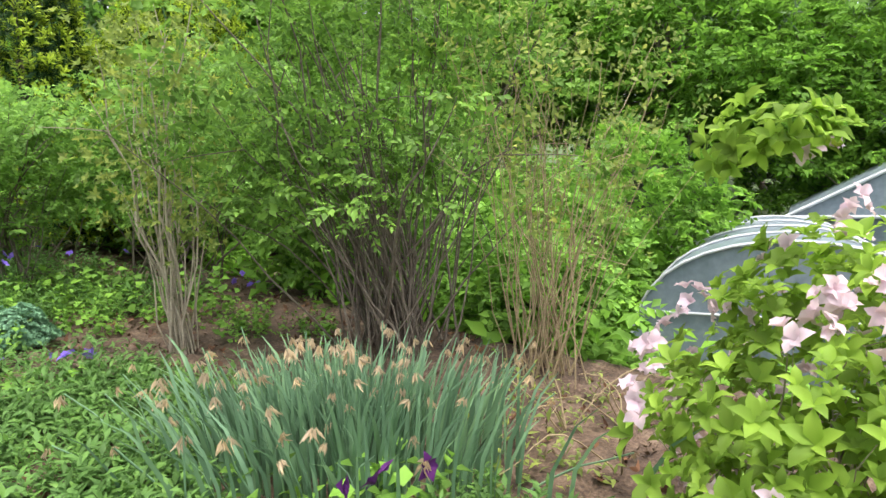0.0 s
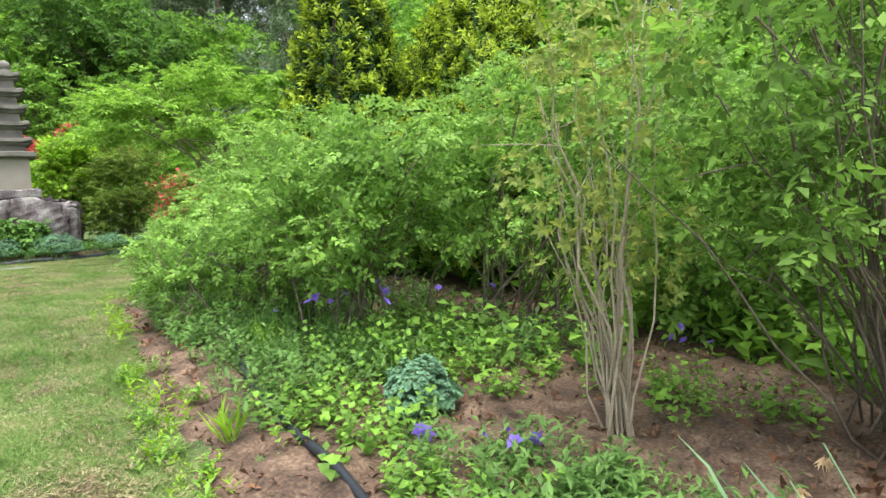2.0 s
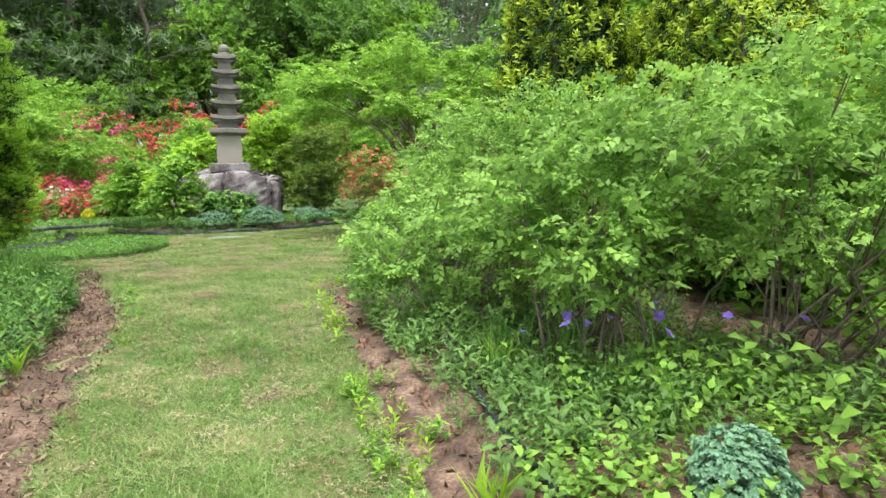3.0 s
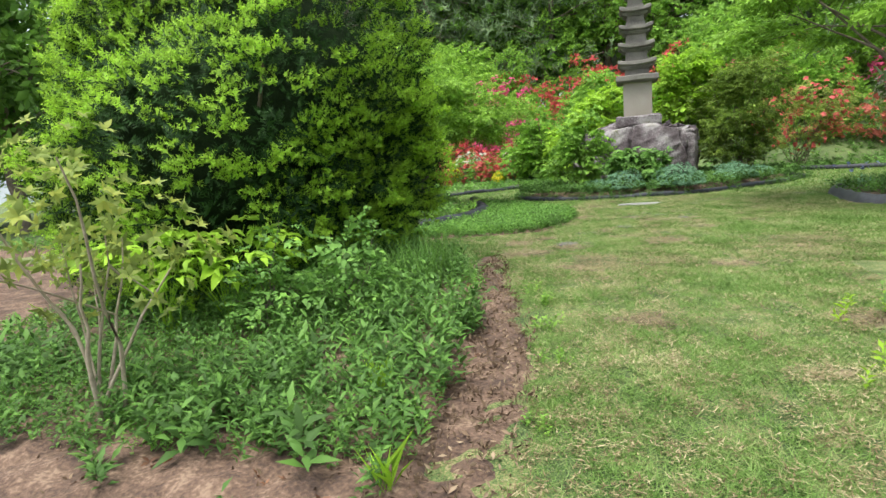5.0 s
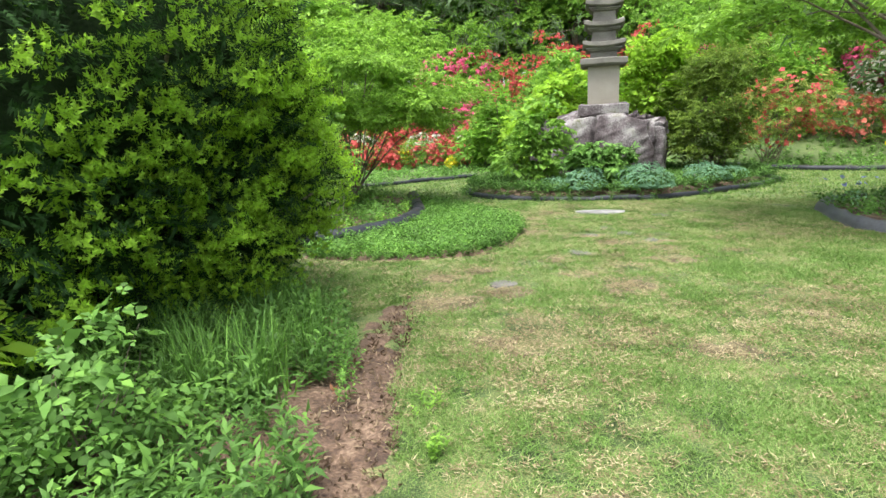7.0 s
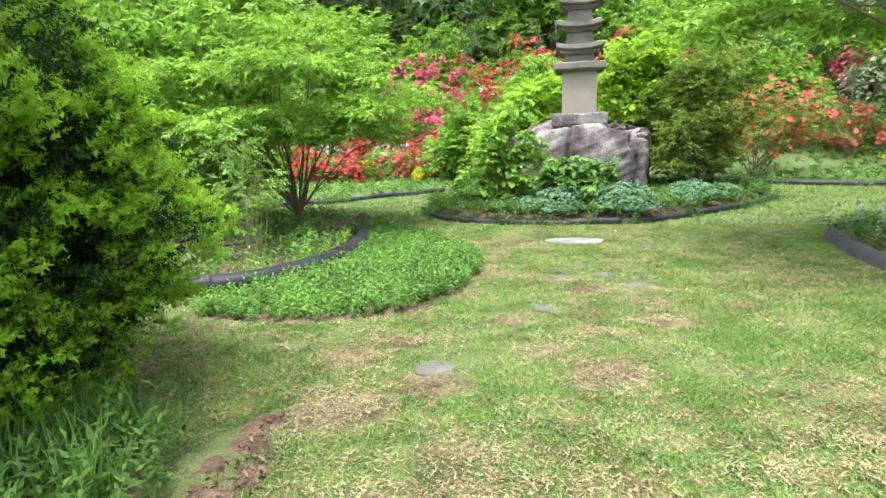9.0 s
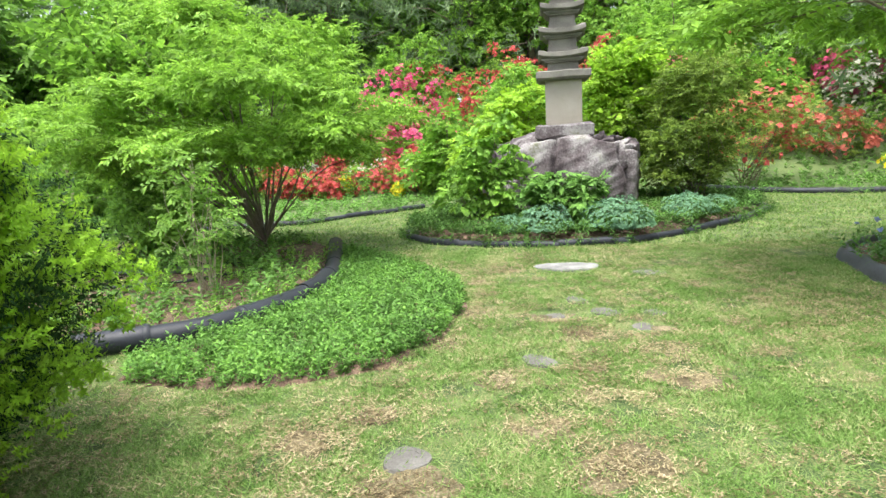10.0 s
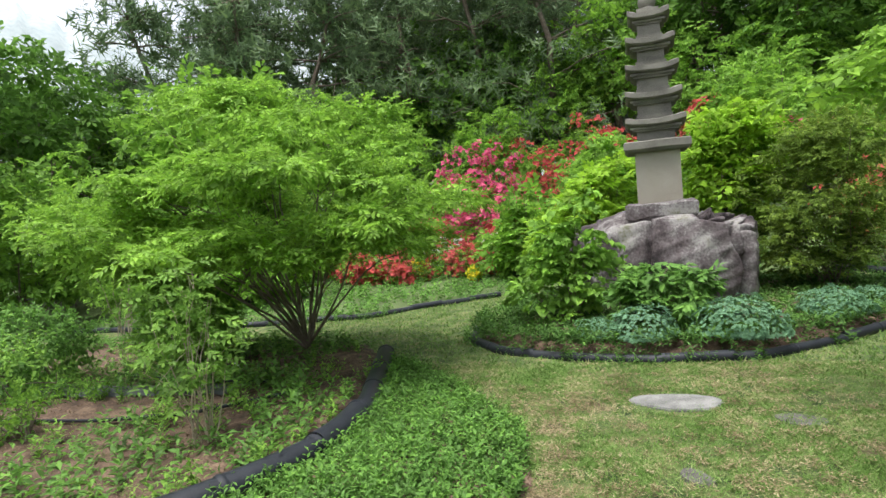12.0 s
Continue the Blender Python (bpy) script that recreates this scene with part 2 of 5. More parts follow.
def leaf_at(v, f, base, along, up, length, width, droop=0.15, fold=0.2, detail=1):
    """Adds one leaf, folded at its midrib, to the lists v and f: of one, two, four or eight triangles by detail."""
    along, up = along / (np.linalg.norm(along) + 1e-9), np.asarray(up, float)
    side = np.cross(along, up)
    side /= np.linalg.norm(side) + 1e-9
    nrm = np.cross(side, along)
    k = len(v)
    tip = base + along * length - nrm * length * droop
    if detail < 0:
        v += [base - side * width * 0.5, base + side * width * 0.5, tip]
        f += [(k, k + 1, k + 2)]
    elif detail == 0:
        v += [base, base + along * length * 0.5 + side * width * 0.5 + nrm * width * fold, tip, base + along * length * 0.5 - side * width * 0.5 + nrm * width * fold]
        f += [(k, k + 1, k + 2), (k, k + 2, k + 3)]
    elif detail == 1:
        mid = base + along * length * 0.5 + nrm * length * droop * 0.4
        v += [base, base + along * length * 0.45 + side * width * 0.5 + nrm * width * fold, mid, base + along * length * 0.45 - side * width * 0.5 + nrm * width * fold, tip]
        f += [(k, k + 1, k + 2), (k, k + 2, k + 3), (k + 1, k + 4, k + 2), (k + 2, k + 4, k + 3)]
    else:
        m1, m2 = base + along * length * 0.33 + nrm * length * droop * 0.35, base + along * length * 0.72 + nrm * length * droop * 0.15
        lift = nrm * width * fold
        v += [base, m1, m2, tip, m1 + side * width * 0.46 + lift, m2 + side * width * 0.38 + lift, m1 - side * width * 0.46 + lift, m2 - side * width * 0.38 + lift]
        f += [(k, k + 4, k + 1), (k + 1, k + 4, k + 5), (k + 1, k + 5, k + 2), (k + 2, k + 5, k + 3), (k, k + 1, k + 6), (k + 1, k + 7, k + 6), (k + 1, k + 2, k + 7), (k + 2, k + 3, k + 7)]


def sprig(r, kind, leaf, width, length, count, detail=1):
    """A small leafy shoot along +z: arrays of vertices and triangles."""
    v, f = [], []
    for i in range(count):
        s = (i + 0.6) / count
        a = i * 2.4 + r.uniform(-0.4, 0.4)
        if kind == "whorl":
            base, tilt = np.array([0, 0, length * 0.8]), r.uniform(0.15, 0.75)
            a = i * 2 * np.pi / count
        elif kind == "flat":
            base, tilt = np.array([0, 0, length * s]), r.uniform(0.45, 0.75)
            a = (0 if i % 2 else np.pi) + r.uniform(-0.25, 0.25)
        elif kind == "blade":
            base, tilt = np.array([r.uniform(-1, 1) * length * 0.15, r.uniform(-1, 1) * length * 0.15, 0]), r.uniform(0.9, 1.45)
        elif kind == "rosette":
            base, tilt = np.array([0, 0, length * 0.15 * s]), r.uniform(0.25, 1.0)
        else:
            base, tilt = np.array([0, 0, length * s]), r.uniform(0.2, 0.9)
        along = np.array([np.cos(a) * np.cos(tilt), np.sin(a) * np.cos(tilt), np.sin(tilt)])
        size = r.uniform(0.7, 1.15) * (1.1 - 0.35 * s if kind in ("alt", "flat") else 1)
        leaf_at(v, f, base, along, (0, 0, 1) if kind != "blade" else (np.cos(a + 1.5), np.sin(a + 1.5), 0.3), leaf * size, width * size, r.uniform(0.0, 0.3), 0.2, detail)
    return np.array(v), np.array(f)


def spray(r, leaf, width, length, count, detail=0):
    """A flat leafy shoot along +x with its leaves facing +z, a leaf at the tip: arrays of vertices and triangles."""
    v, f = [], []
    for i in range(count):
        s = (i + 0.7) / count
        a = 0.0 if i == count - 1 else (1 if i % 2 else -1) * r.uniform(0.6, 1.15)
        size = r.uniform(0.75, 1.15) * (0.8 + 0.4 * math.sin(math.pi * s))
        along = np.array([math.cos(a), math.sin(a), r.uniform(-0.35, 0.15)])
        leaf_at(v, f, np.array([length * s, 0, -0.18 * length * s * s]), along, (r.normal() * 0.3, r.normal() * 0.3, 1.0), leaf * size, width * size, r.uniform(0.05, 0.3), 0.16, detail)
    return np.array(v), np.array(f)


def layered(r, n, dirs, tilt=0.3):
    """n turns that take +x outward along dirs and keep +z nearly upright."""
    z = r.normal(size=(n, 3)) * tilt + [0, 0, 1]
    z /= np.linalg.norm(z, axis=1)[:, None]
    x = dirs * [1, 1, 0.35] + r.normal(size=(n, 3)) * 0.55
    x -= (x * z).sum(1)[:, None] * z
    x /= np.linalg.norm(x, axis=1)[:, None] + 1e-9
    return np.stack([x, np.cross(z, x), z], 2)


def padded(r, p, d, pads):
    """Each point spread into a small flat pad of several: (how many, radius, thickness)."""
    k, rad, thick = pads
    q = np.repeat(p, k, axis=0)
    a, w = r.uniform(0, 2 * np.pi, size=len(q)), rad * np.sqrt(r.uniform(size=len(q)))
    off = np.column_stack([np.cos(a) * w, np.sin(a) * w, r.normal(size=len(q)) * thick - 0.35 * w * w / rad])
    way = np.repeat(d, k, axis=0) * 0.5 + off * [1, 1, 0] / rad
    return q + off, way


def turned(r, n, up=0.6, dirs=None, lean=0.5):
    """n turns (3 x 3) that take +z to a way between dirs and straight up."""
    z = r.normal(size=(n, 3)) * lean
    if dirs is not None:
        z = z + dirs
    z[:, 2] += up
    z /= np.linalg.norm(z, axis=1)[:, None] + 1e-9
    x = r.normal(size=(n, 3))
    x -= (x * z).sum(1)[:, None] * z
    x /= np.linalg.norm(x, axis=1)[:, None] + 1e-9
    return np.stack([x, np.cross(z, x), z], 2)


def strew(r, sprigs, places, turns, sizes):
    """Copies of the sprigs at the places, joined: vertices and triangles."""
    vs, fs, k = [], [], 0
    which = r.integers(len(sprigs), size=len(places))
    for i, (v, f) in enumerate(sprigs):
        m = which == i
        n = int(m.sum())
        if not n:
            continue
        w = np.einsum("nij,vj->nvi", turns[m] * sizes[m][:, None, None], v) + places[m][:, None]
        vs.append(w.reshape(-1, 3))
        fs.append((f[None] + (np.arange(n) * len(v))[:, None, None]).reshape(-1, 3) + k)
        k += n * len(v)
    return np.concatenate(vs), np.concatenate(fs)


def lumps(p, freq, seed):
    """Cheap smooth noise, about -1 to 1, at the points p."""
    r = np.random.default_rng(seed)
    out = np.zeros(len(p))
    for i in range(5):
        w = r.normal(size=p.shape[1]) * freq * (1 + 0.5 * i)
        out += np.sin(p @ w + r.uniform(0, 6.3)) / (1 + 0.35 * i)
    return out / 2.2


def fill(r, blobs, n, shell=0.5, gaps=-0.9, freq=3.0, flat=0.0):
    """About n points in the outer part of blobs (x, y, z, rx, ry, rz), uneven in outline and with gaps; and the ways outward."""
    b = np.array(blobs, float)
    size = (b[:, 3] * b[:, 4] * b[:, 5]) ** (2 / 3)
    i = r.choice(len(b), size=int(n * 2.2), p=size / size.sum())
    d = r.normal(size=(len(i), 3))
    d /= np.linalg.norm(d, axis=1)[:, None]
    d[:, 2] = np.where(d[:, 2] < 0, d[:, 2] * (1 - flat), d[:, 2])
    rad = shell + (1 - shell) * np.sqrt(r.uniform(size=len(i)))
    rad = rad * (1 + 0.22 * lumps(d * 2.2 + i[:, None] * 1.7, 1.3, 11))
    p = b[i, :3] + d * b[i, 3:] * rad[:, None]
    keep = lumps(p, freq, 5) > gaps
    for j in range(len(b)):
        keep &= (i == j) | (np.linalg.norm((p - b[j, :3]) / b[j, 3:], axis=1) > 0.3 + 0.5 * shell)
    return p[keep][:n], d[keep][:n]


def limb(r, start, end, radius, sag=0.1, n=7, thin=0.35):
    """A slightly crooked tapered branch."""
    s, e = np.asarray(start, float), np.asarray(end, float)
    t = np.linspace(0, 1, n)[:, None]
    L = np.linalg.norm(e - s)
    p = s + (e - s) * t + np.array([0, 0, 1.0]) * sag * L * np.sin(np.pi * t) + np.cumsum(r.normal(size=(n, 3)), 0) * L * 0.018 * (t > 0)
    return p, radius * (1 - (1 - thin) * t[:, 0])


def plant(name, at, label, category, blobs, n, leaf, group="", kind_of="alt", mat=None, bark=None, stems=8, stem_r=0.012, stem_spread=0.12,
          trunk=0.0, trunk_h=0.0, seed=1, shell=0.35, gaps=-0.55, up=0.6, accents=(), twig=(0.05, 0.022, 0.12, 7), freq=3.0, flat=0.0, size=(0.7, 1.3), stem_part="branchwork", lean=0.5, pads=None, tilt=0.3, bloom_pads=None):
    """A shrub or tree: stems or a forked trunk, and a crown of leafy shoots; accents: (part name, material, share of n, sprig, how far out)."""
    r = np.random.default_rng(seed)
    ob = thing(name, at, label, category, group)
    p, d = fill(r, blobs, n // pads[0] if pads else n, shell, gaps, freq, flat)
    lines = []
    ends = p[r.choice(len(p), size=min(len(p), stems), replace=False)]
    if trunk > 0:
        top = np.array([r.normal() * 0.05, r.normal() * 0.05, trunk_h])
        lines.append(limb(r, (0, 0, -0.1), top, trunk, 0.0, 8, 0.75))
        for e in ends:
            q, w = limb(r, top * r.uniform(0.6, 1.0), e, trunk * 0.5, 0.12, 8, 0.18)
            lines.append((q, w))
            for _ in range(2):
                j = r.integers(2, 7)
                c = p[np.argmin(np.linalg.norm(p - (q[j] + r.normal(size=3) * 0.35 * np.linalg.norm(e - top)), axis=1))]
                lines.append(limb(r, q[j], c, w[j] * 0.55, 0.05, 5, 0.3))
    else:
        for e in ends:
            b = np.array([r.normal() * stem_spread, r.normal() * stem_spread, -0.05])
            lines.append(limb(r, b, e, stem_r * r.uniform(0.6, 1.3), 0.06, 8, 0.3))
            if r.uniform() < 0.6:
                q = lines[-1][0]
                j = r.integers(3, 7)
                c = p[np.argmin(np.linalg.norm(p - (q[j] + r.normal(size=3) * 0.25), axis=1))]
                lines.append(limb(r, q[j], c, stem_r * 0.5, 0.03, 5, 0.4))
    v, f = tubes(lines, 5 if trunk == 0 else 7)
    under("trunk" if trunk > 0 else stem_part, mesh_of(name + "_wood", v, f, [bark or BARK], smooth=True), ob)
    if pads:
        p, d = padded(r, p, d, pads)
    if kind_of == "spray":
        shoots, turns = [spray(r, *twig) for _ in range(5)], layered(r, len(p), d, tilt)
    else:
        shoots, turns = [sprig(r, kind_of, *twig) for _ in range(4)], turned(r, len(p), up, d, lean)
    v, f = strew(r, shoots, p, turns, r.uniform(*size, size=len(p)))
    under("crown" if trunk > 0 else "foliage", mesh_of(name + "_leaves", v, f, [mat or FRESH]), ob)
    for pname, pmat, share, tw, out in accents:
        q, e = fill(r, blobs, int(n * share) // (bloom_pads[0] if bloom_pads else 1), out, gaps, freq * 0.8, flat)
        if bloom_pads:
            q, e = padded(r, q, e, bloom_pads)
        v, f = strew(r, [sprig(r, "whorl", *tw) for _ in range(3)], q, turned(r, len(q), 0.5, e), r.uniform(0.7, 1.3, size=len(q)))
        under(pname, mesh_of(name + "_" + pname, v, f, [pmat]), ob)
    return ob


# ---- the lie of the land ----
def smoothstep(a, b, x):
    t = np.clip((x - a) / (b - a), 0, 1)
    return t * t * (3 - 2 * t)


def land(x, y):
    """Height of the ground: a level lawn that dips towards the start, falls to the east terrace, and a hillside beyond the pagoda."""
    x, y = np.asarray(x, float), np.asarray(y, float)
    t = -1.2 - y
    z = -0.068 * np.where(t > 0.5, t, np.where(t < -0.5, 0, (t + 0.5) ** 2 / 2))
    z = np.where(y < -20, -0.068 * 18.8, z)
    z = z - 0.9 * smoothstep(5.4, 7.6, x) * smoothstep(-4.5, -6.5, y)
    z = z + (0.16 + 0.2 * smoothstep(-3.5, 4, x)) * np.clip(y - 15.5, 0, 28) * smoothstep(-26, -8, x + 0.25 * (y - 15))
    return z + 0.08 * np.clip(x - 9, 0, 40) * smoothstep(-8, 2, y)


def inside(p, poly):
    """Signed distance of the points to the outline, positive inside."""
    poly = np.asarray(poly, float)
    near = ((p > poly.min(0) - 0.6) & (p < poly.max(0) + 0.6)).all(1)
    if not near.all():
        out = np.full(len(p), -0.6)
        if near.any():
            out[near] = inside(p[near], poly)
        return out
    a, b = poly, np.roll(poly, -1, axis=0)
    dist = np.full(len(p), 1e9)
    odd = np.zeros(len(p), bool)
    for (ax, ay), (bx, by) in zip(a, b):
        e = np.array([bx - ax, by - ay])
        w = p - [ax, ay]
        t = np.clip((w @ e) / (e @ e + 1e-12), 0, 1)
        dist = np.minimum(dist, np.linalg.norm(w - t[:, None] * e, axis=1))
        cross = ((ay > p[:, 1]) != (by > p[:, 1]))
        odd ^= cross & (p[:, 0] < (bx - ax) * (p[:, 1] - ay) / (by - ay + 1e-12) + ax)
    return np.where(odd, dist, -dist)


def sheet(name, x0, x1, y0, y1, step, height, mat, label, keep=None, category="ground"):
    """A gridded piece of ground."""
    xs, ys = np.arange(x0, x1 + step / 2, step), np.arange(y0, y1 + step / 2, step)
    gx, gy = np.meshgrid(xs, ys)
    p = np.stack([gx.ravel(), gy.ravel()], 1)
    z = height(p)
    n = len(xs)
    i = (np.arange(len(ys) - 1)[:, None] * n + np.arange(n - 1)[None]).ravel()
    if keep is not None:
        k = keep(p)
        i = i[k[i] | k[i + 1] | k[i + n] | k[i + n + 1]]
    f = np.concatenate([np.stack([i, i + 1, i + n + 1], 1), np.stack([i, i + n + 1, i + n], 1)])
    used, inv = np.unique(f, return_inverse=True)
    v = np.column_stack([p, z])[used]
    ob = new(name, mesh_of(name, v, inv.reshape(-1, 3), [mat], smooth=True))
    return tagged(ob, label, category, kind="structure")


SOIL_PATH = [(0.5, -10), (0.5, -5), (0.6, -3.8), (0.5, -2.9), (0.55, -2.0), (0.6, -1.6), (0.5, -0.95), (0.3, 0.13), (0.15, 0.9), (0.25, 1.25), (0.42, 1.5),
             (0.52, 1.2), (0.66, 0.82), (0.85, -0.17), (1.1, -0.95), (1.24, -1.65), (1.3, -2.3), (1.25, -2.9), (1.29, -3.85), (1.35, -5), (1.4, -10)]
WEST_BED = [(-7, -10), (0.95, -10), (0.95, -5), (1.03, -3.8), (0.92, -2.9), (0.94, -2.0), (0.96, -1.6), (0.8, -0.95), (0.54, 0.13), (0.2, 0.9), (-0.3, 1.15), (-1.3, 1.45), (-2.6, 1.6), (-7, 1.8)]
EAST_BED = [(2.4, -10), (2.5, -5.2), (2.55, -4.2), (2.57, -3.5), (2.63, -2.6), (2.72, -1.15), (2.94, -0.79), (3.3, -0.1), (4.2, 0.3), (9, 0.8), (9, -10)]
COVER_PATCH = [(-1.3, 3.05), (-1.05, 2.68), (-0.3, 2.6), (0.32, 2.76), (0.67, 3.05), (0.96, 3.6), (1.04, 4.5), (0.86, 5.3), (0.3, 6.1), (-0.4, 6.9), (-1.0, 7.6),
               (-1.15, 7.2), (-0.72, 5.8), (-0.58, 5.0), (-0.66, 4.3), (-0.93, 3.66), (-1.15, 3.35)]
PIPE_LINE = [(-3.4, 2.55), (-2.5, 2.85), (-2.0, 3.05), (-1.45, 3.33), (-1.0, 3.65), (-0.75, 4.15), (-0.6, 4.6), (-0.56, 5.0), (-0.65, 5.7), (-0.93, 6.5), (-1.3, 7.6)]
LEFT_BED = PIPE_LINE + [(-2.0, 8.5), (-4, 9.0), (-9, 8.9), (-9, 2.3)]
FAR_LINE = [(-9.5, 10.2), (-5.7, 10.1), (-3.9, 10.65), (-3.1, 10.85), (-2.2, 12.0), (-1.1, 13.05)]
NORTH_LINE = [(5.4, 15.3), (6.1, 13.95), (6.8, 13.3), (7.9, 12.8), (12, 12.2)]
NORTH_BED = FAR_LINE + [(0.5, 14.2), (3, 15.2)] + NORTH_LINE + [(14, 34), (-14, 34)]
ISLAND = [(-0.6, 9.4), (-0.5, 8.65), (0.1, 7.88), (1.0, 7.58), (1.93, 7.42), (2.83, 7.62), (3.75, 8.3), (4.8, 9.45), (5.55, 10.6), (5.6, 11.8), (4.6, 13), (2.5, 13.3), (0.6, 12.6), (-0.3, 11.2)]
MAT_BED = [(5.0, 6.75), (4.72, 6.3), (4.6, 5.4), (4.55, 4.6), (5.0, 3.8), (7, 3.2), (9, 5), (8, 7.5), (6, 7.3)]


def bed(name, poly, mat, label, rise=0.05, step=0.07, rough=0.02, reach=0.25, edge=0.06):
    q = np.array(poly)
    lo, hi = q.min(0) - 0.3, q.max(0) + 0.3

    def height(p):
        d = inside(p, poly) + edge * lumps(p, 5.0, 3) * 0.6
        return land(p[:, 0], p[:, 1]) - 0.035 + (rise + 0.035) * smoothstep(-0.12, reach, d) + rough * (lumps(p, 9, 8) + 0.6 * lumps(p, 31, 9)) * smoothstep(-0.05, 0.2, d)
    return sheet(name, lo[0], hi[0], lo[1], hi[1], step, height, mat, label, lambda p: inside(p, poly) > -0.15)


ground = sheet("ground", -150, 150, -150, 150, 1.5, lambda p: land(p[:, 0], p[:, 1]) - 0.12, WILD, "rough green ground under trees around the garden")
lawn = sheet("lawn", -9, 9, -12, 16, 0.14, lambda p: land(p[:, 0], p[:, 1]) + 0.012 * lumps(p, 2.5, 21) + 0.002 * lumps(p, 14, 22), TURF, "thin spring lawn with straw-coloured worn spots", category="lawn")
bed("soil_path", SOIL_PATH, SOIL, "narrow strip of bare brown soil beside the lawn", 0.012, 0.06, 0.014, 0.16, 0.11)
bed("flower_bed_west", WEST_BED, SOIL, "planted bed of brown soil under weeds", 0.04, 0.09)
bed("flower_bed_east", EAST_BED, SOIL, "planted bed of bare reddish soil with leaf litter", 0.03, 0.08)
bed("cover_bed", COVER_PATCH, SOIL, "soil under the low green ground cover", 0.03, 0.07, 0.02, 0.15, 0.08)
bed("flower_bed_pipe", LEFT_BED, SOIL, "raised soil bed held by black pipe edging", 0.08, 0.1)
bed("flower_bed_north", NORTH_BED, WILD, "sloping bed below the azalea hillside", 0.06, 0.25)
bed("island_bed", ISLAND, SOIL, "mounded round bed under the stone pagoda", 0.22, 0.1, 0.02, 0.9)
bed("flower_bed_mat", MAT_BED, SOIL, "soil bed edged with black sheet", 0.1, 0.1, 0.02, 0.3)

# distant hill; the haze in front of it is painted into its grey-blue colour
HAZE_TINT = earthy("haze_painted_wood", [(0.3, (0.26, 0.31, 0.32)), (0.5, (0.33, 0.38, 0.39)), (0.7, (0.42, 0.47, 0.48))], 0.12, 1.2, 0.6, distance=0.5)
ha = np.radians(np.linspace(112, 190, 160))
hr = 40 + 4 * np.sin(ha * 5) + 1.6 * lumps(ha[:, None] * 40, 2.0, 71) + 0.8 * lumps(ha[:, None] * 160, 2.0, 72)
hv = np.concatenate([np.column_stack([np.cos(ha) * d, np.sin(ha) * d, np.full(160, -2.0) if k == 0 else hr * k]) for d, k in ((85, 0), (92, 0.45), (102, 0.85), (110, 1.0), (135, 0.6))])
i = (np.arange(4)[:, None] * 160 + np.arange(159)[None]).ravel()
tagged(new("backdrop", mesh_of("backdrop", hv, np.concatenate([np.stack([i, i + 1, i + 161], 1), np.stack([i, i + 161, i + 160], 1)]), [HAZE_TINT], smooth=True)), "far wooded hill with the mist painted into its colour", "hill", kind="structure")

# ---- stone pagoda on its boulder ----


def slab(bm, w, d, z0, z1, inset0=0.0, inset1=0.0, upturn=0.0, n=8, cx=0.0, cy=0.0):
    """A square slab between z0 and z1, its lower and upper edges inset; upturn lifts the corners as a curved eave."""
    rings = []
    for z, ins in ((z0, inset0), (z0 + (z1 - z0) * 0.25, 0), (z1 - (z1 - z0) * 0.1, 0), (z1, inset1)):
        ring = []
        for s in range(4):
            for i in range(n):
                u = -1 + 2 * i / n
                x, y = ((u, -1), (1, u), (-u, 1), (-1, -u))[s]
                ring.append(bm.verts.new((cx + x * (w / 2 - ins), cy + y * (d / 2 - ins), z + upturn * (abs(u) ** 3))))
        rings.append(ring)
    m = 4 * n
    for a, b in zip(rings, rings[1:]):
        for i in range(m):
            bm.faces.new((a[i], a[(i + 1) % m], b[(i + 1) % m], b[i]))
    bm.faces.new(rings[0][::-1])
    bm.faces.new(rings[-1])
    return bm


def worn(bm, amount, freq, seed):
    """Uneven, weathered surface."""
    p = np.array([v.co[:] for v in bm.verts])
    for k in range(3):
        d = lumps(p, freq, seed + k) * amount
        for v, e in zip(bm.verts, d):
            v.co[k] += e
    return bm


pagoda = thing("stone_pagoda", (2.07, 10.55, 0), "weathered grey granite pagoda with stacked roofs on a boulder", "pagoda")
part("base_stone", worn(slab(bmesh.new(), 0.98, 0.9, 1.40, 1.67, 0.05, 0.05, 0, 10), 0.02, 7, 1), BOULDER, pagoda, "rough squared base stone")
part("body", worn(slab(bmesh.new(), 0.62, 0.6, 1.66, 2.42, 0.0, 0.0), 0.004, 4, 2), PALE_GRANITE, pagoda, "smooth pale square shaft")
part("cap_slab", worn(slab(bmesh.new(), 0.92, 0.9, 2.42, 2.57, 0.05, 0.02), 0.006, 6, 3), GRANITE, pagoda)
z = 2.565
for i, (rw, sw) in enumerate(((0.84, 0.52), (0.78, 0.47), (0.73, 0.43), (0.68, 0.375), (0.58, 0.32))):
    part("storey", worn(slab(bmesh.new(), sw, sw, z, z + 0.185), 0.004, 5, 10 + i), GRANITE, pagoda)
    bm = slab(bmesh.new(), rw - 0.2, rw - 0.2, z + 0.155, z + 0.185)
    slab(bm, rw - 0.13, rw - 0.13, z + 0.185, z + 0.215)
    slab(bm, rw, rw, z + 0.215, z + 0.315, 0.03, 0.07, 0.045)
    slab(bm, sw * 0.98, sw * 0.98, z + 0.30, z + 0.395)
    part("roof", worn(bm, 0.007, 6, 20 + i), GRANITE, pagoda)
    z += 0.39
bm = bmesh.new()
bmesh.ops.create_uvsphere(bm, u_segments=18, v_segments=12, radius=0.125)
for v in bm.verts:
    v.co.z = v.co.z * 1.05 + z + 0.13
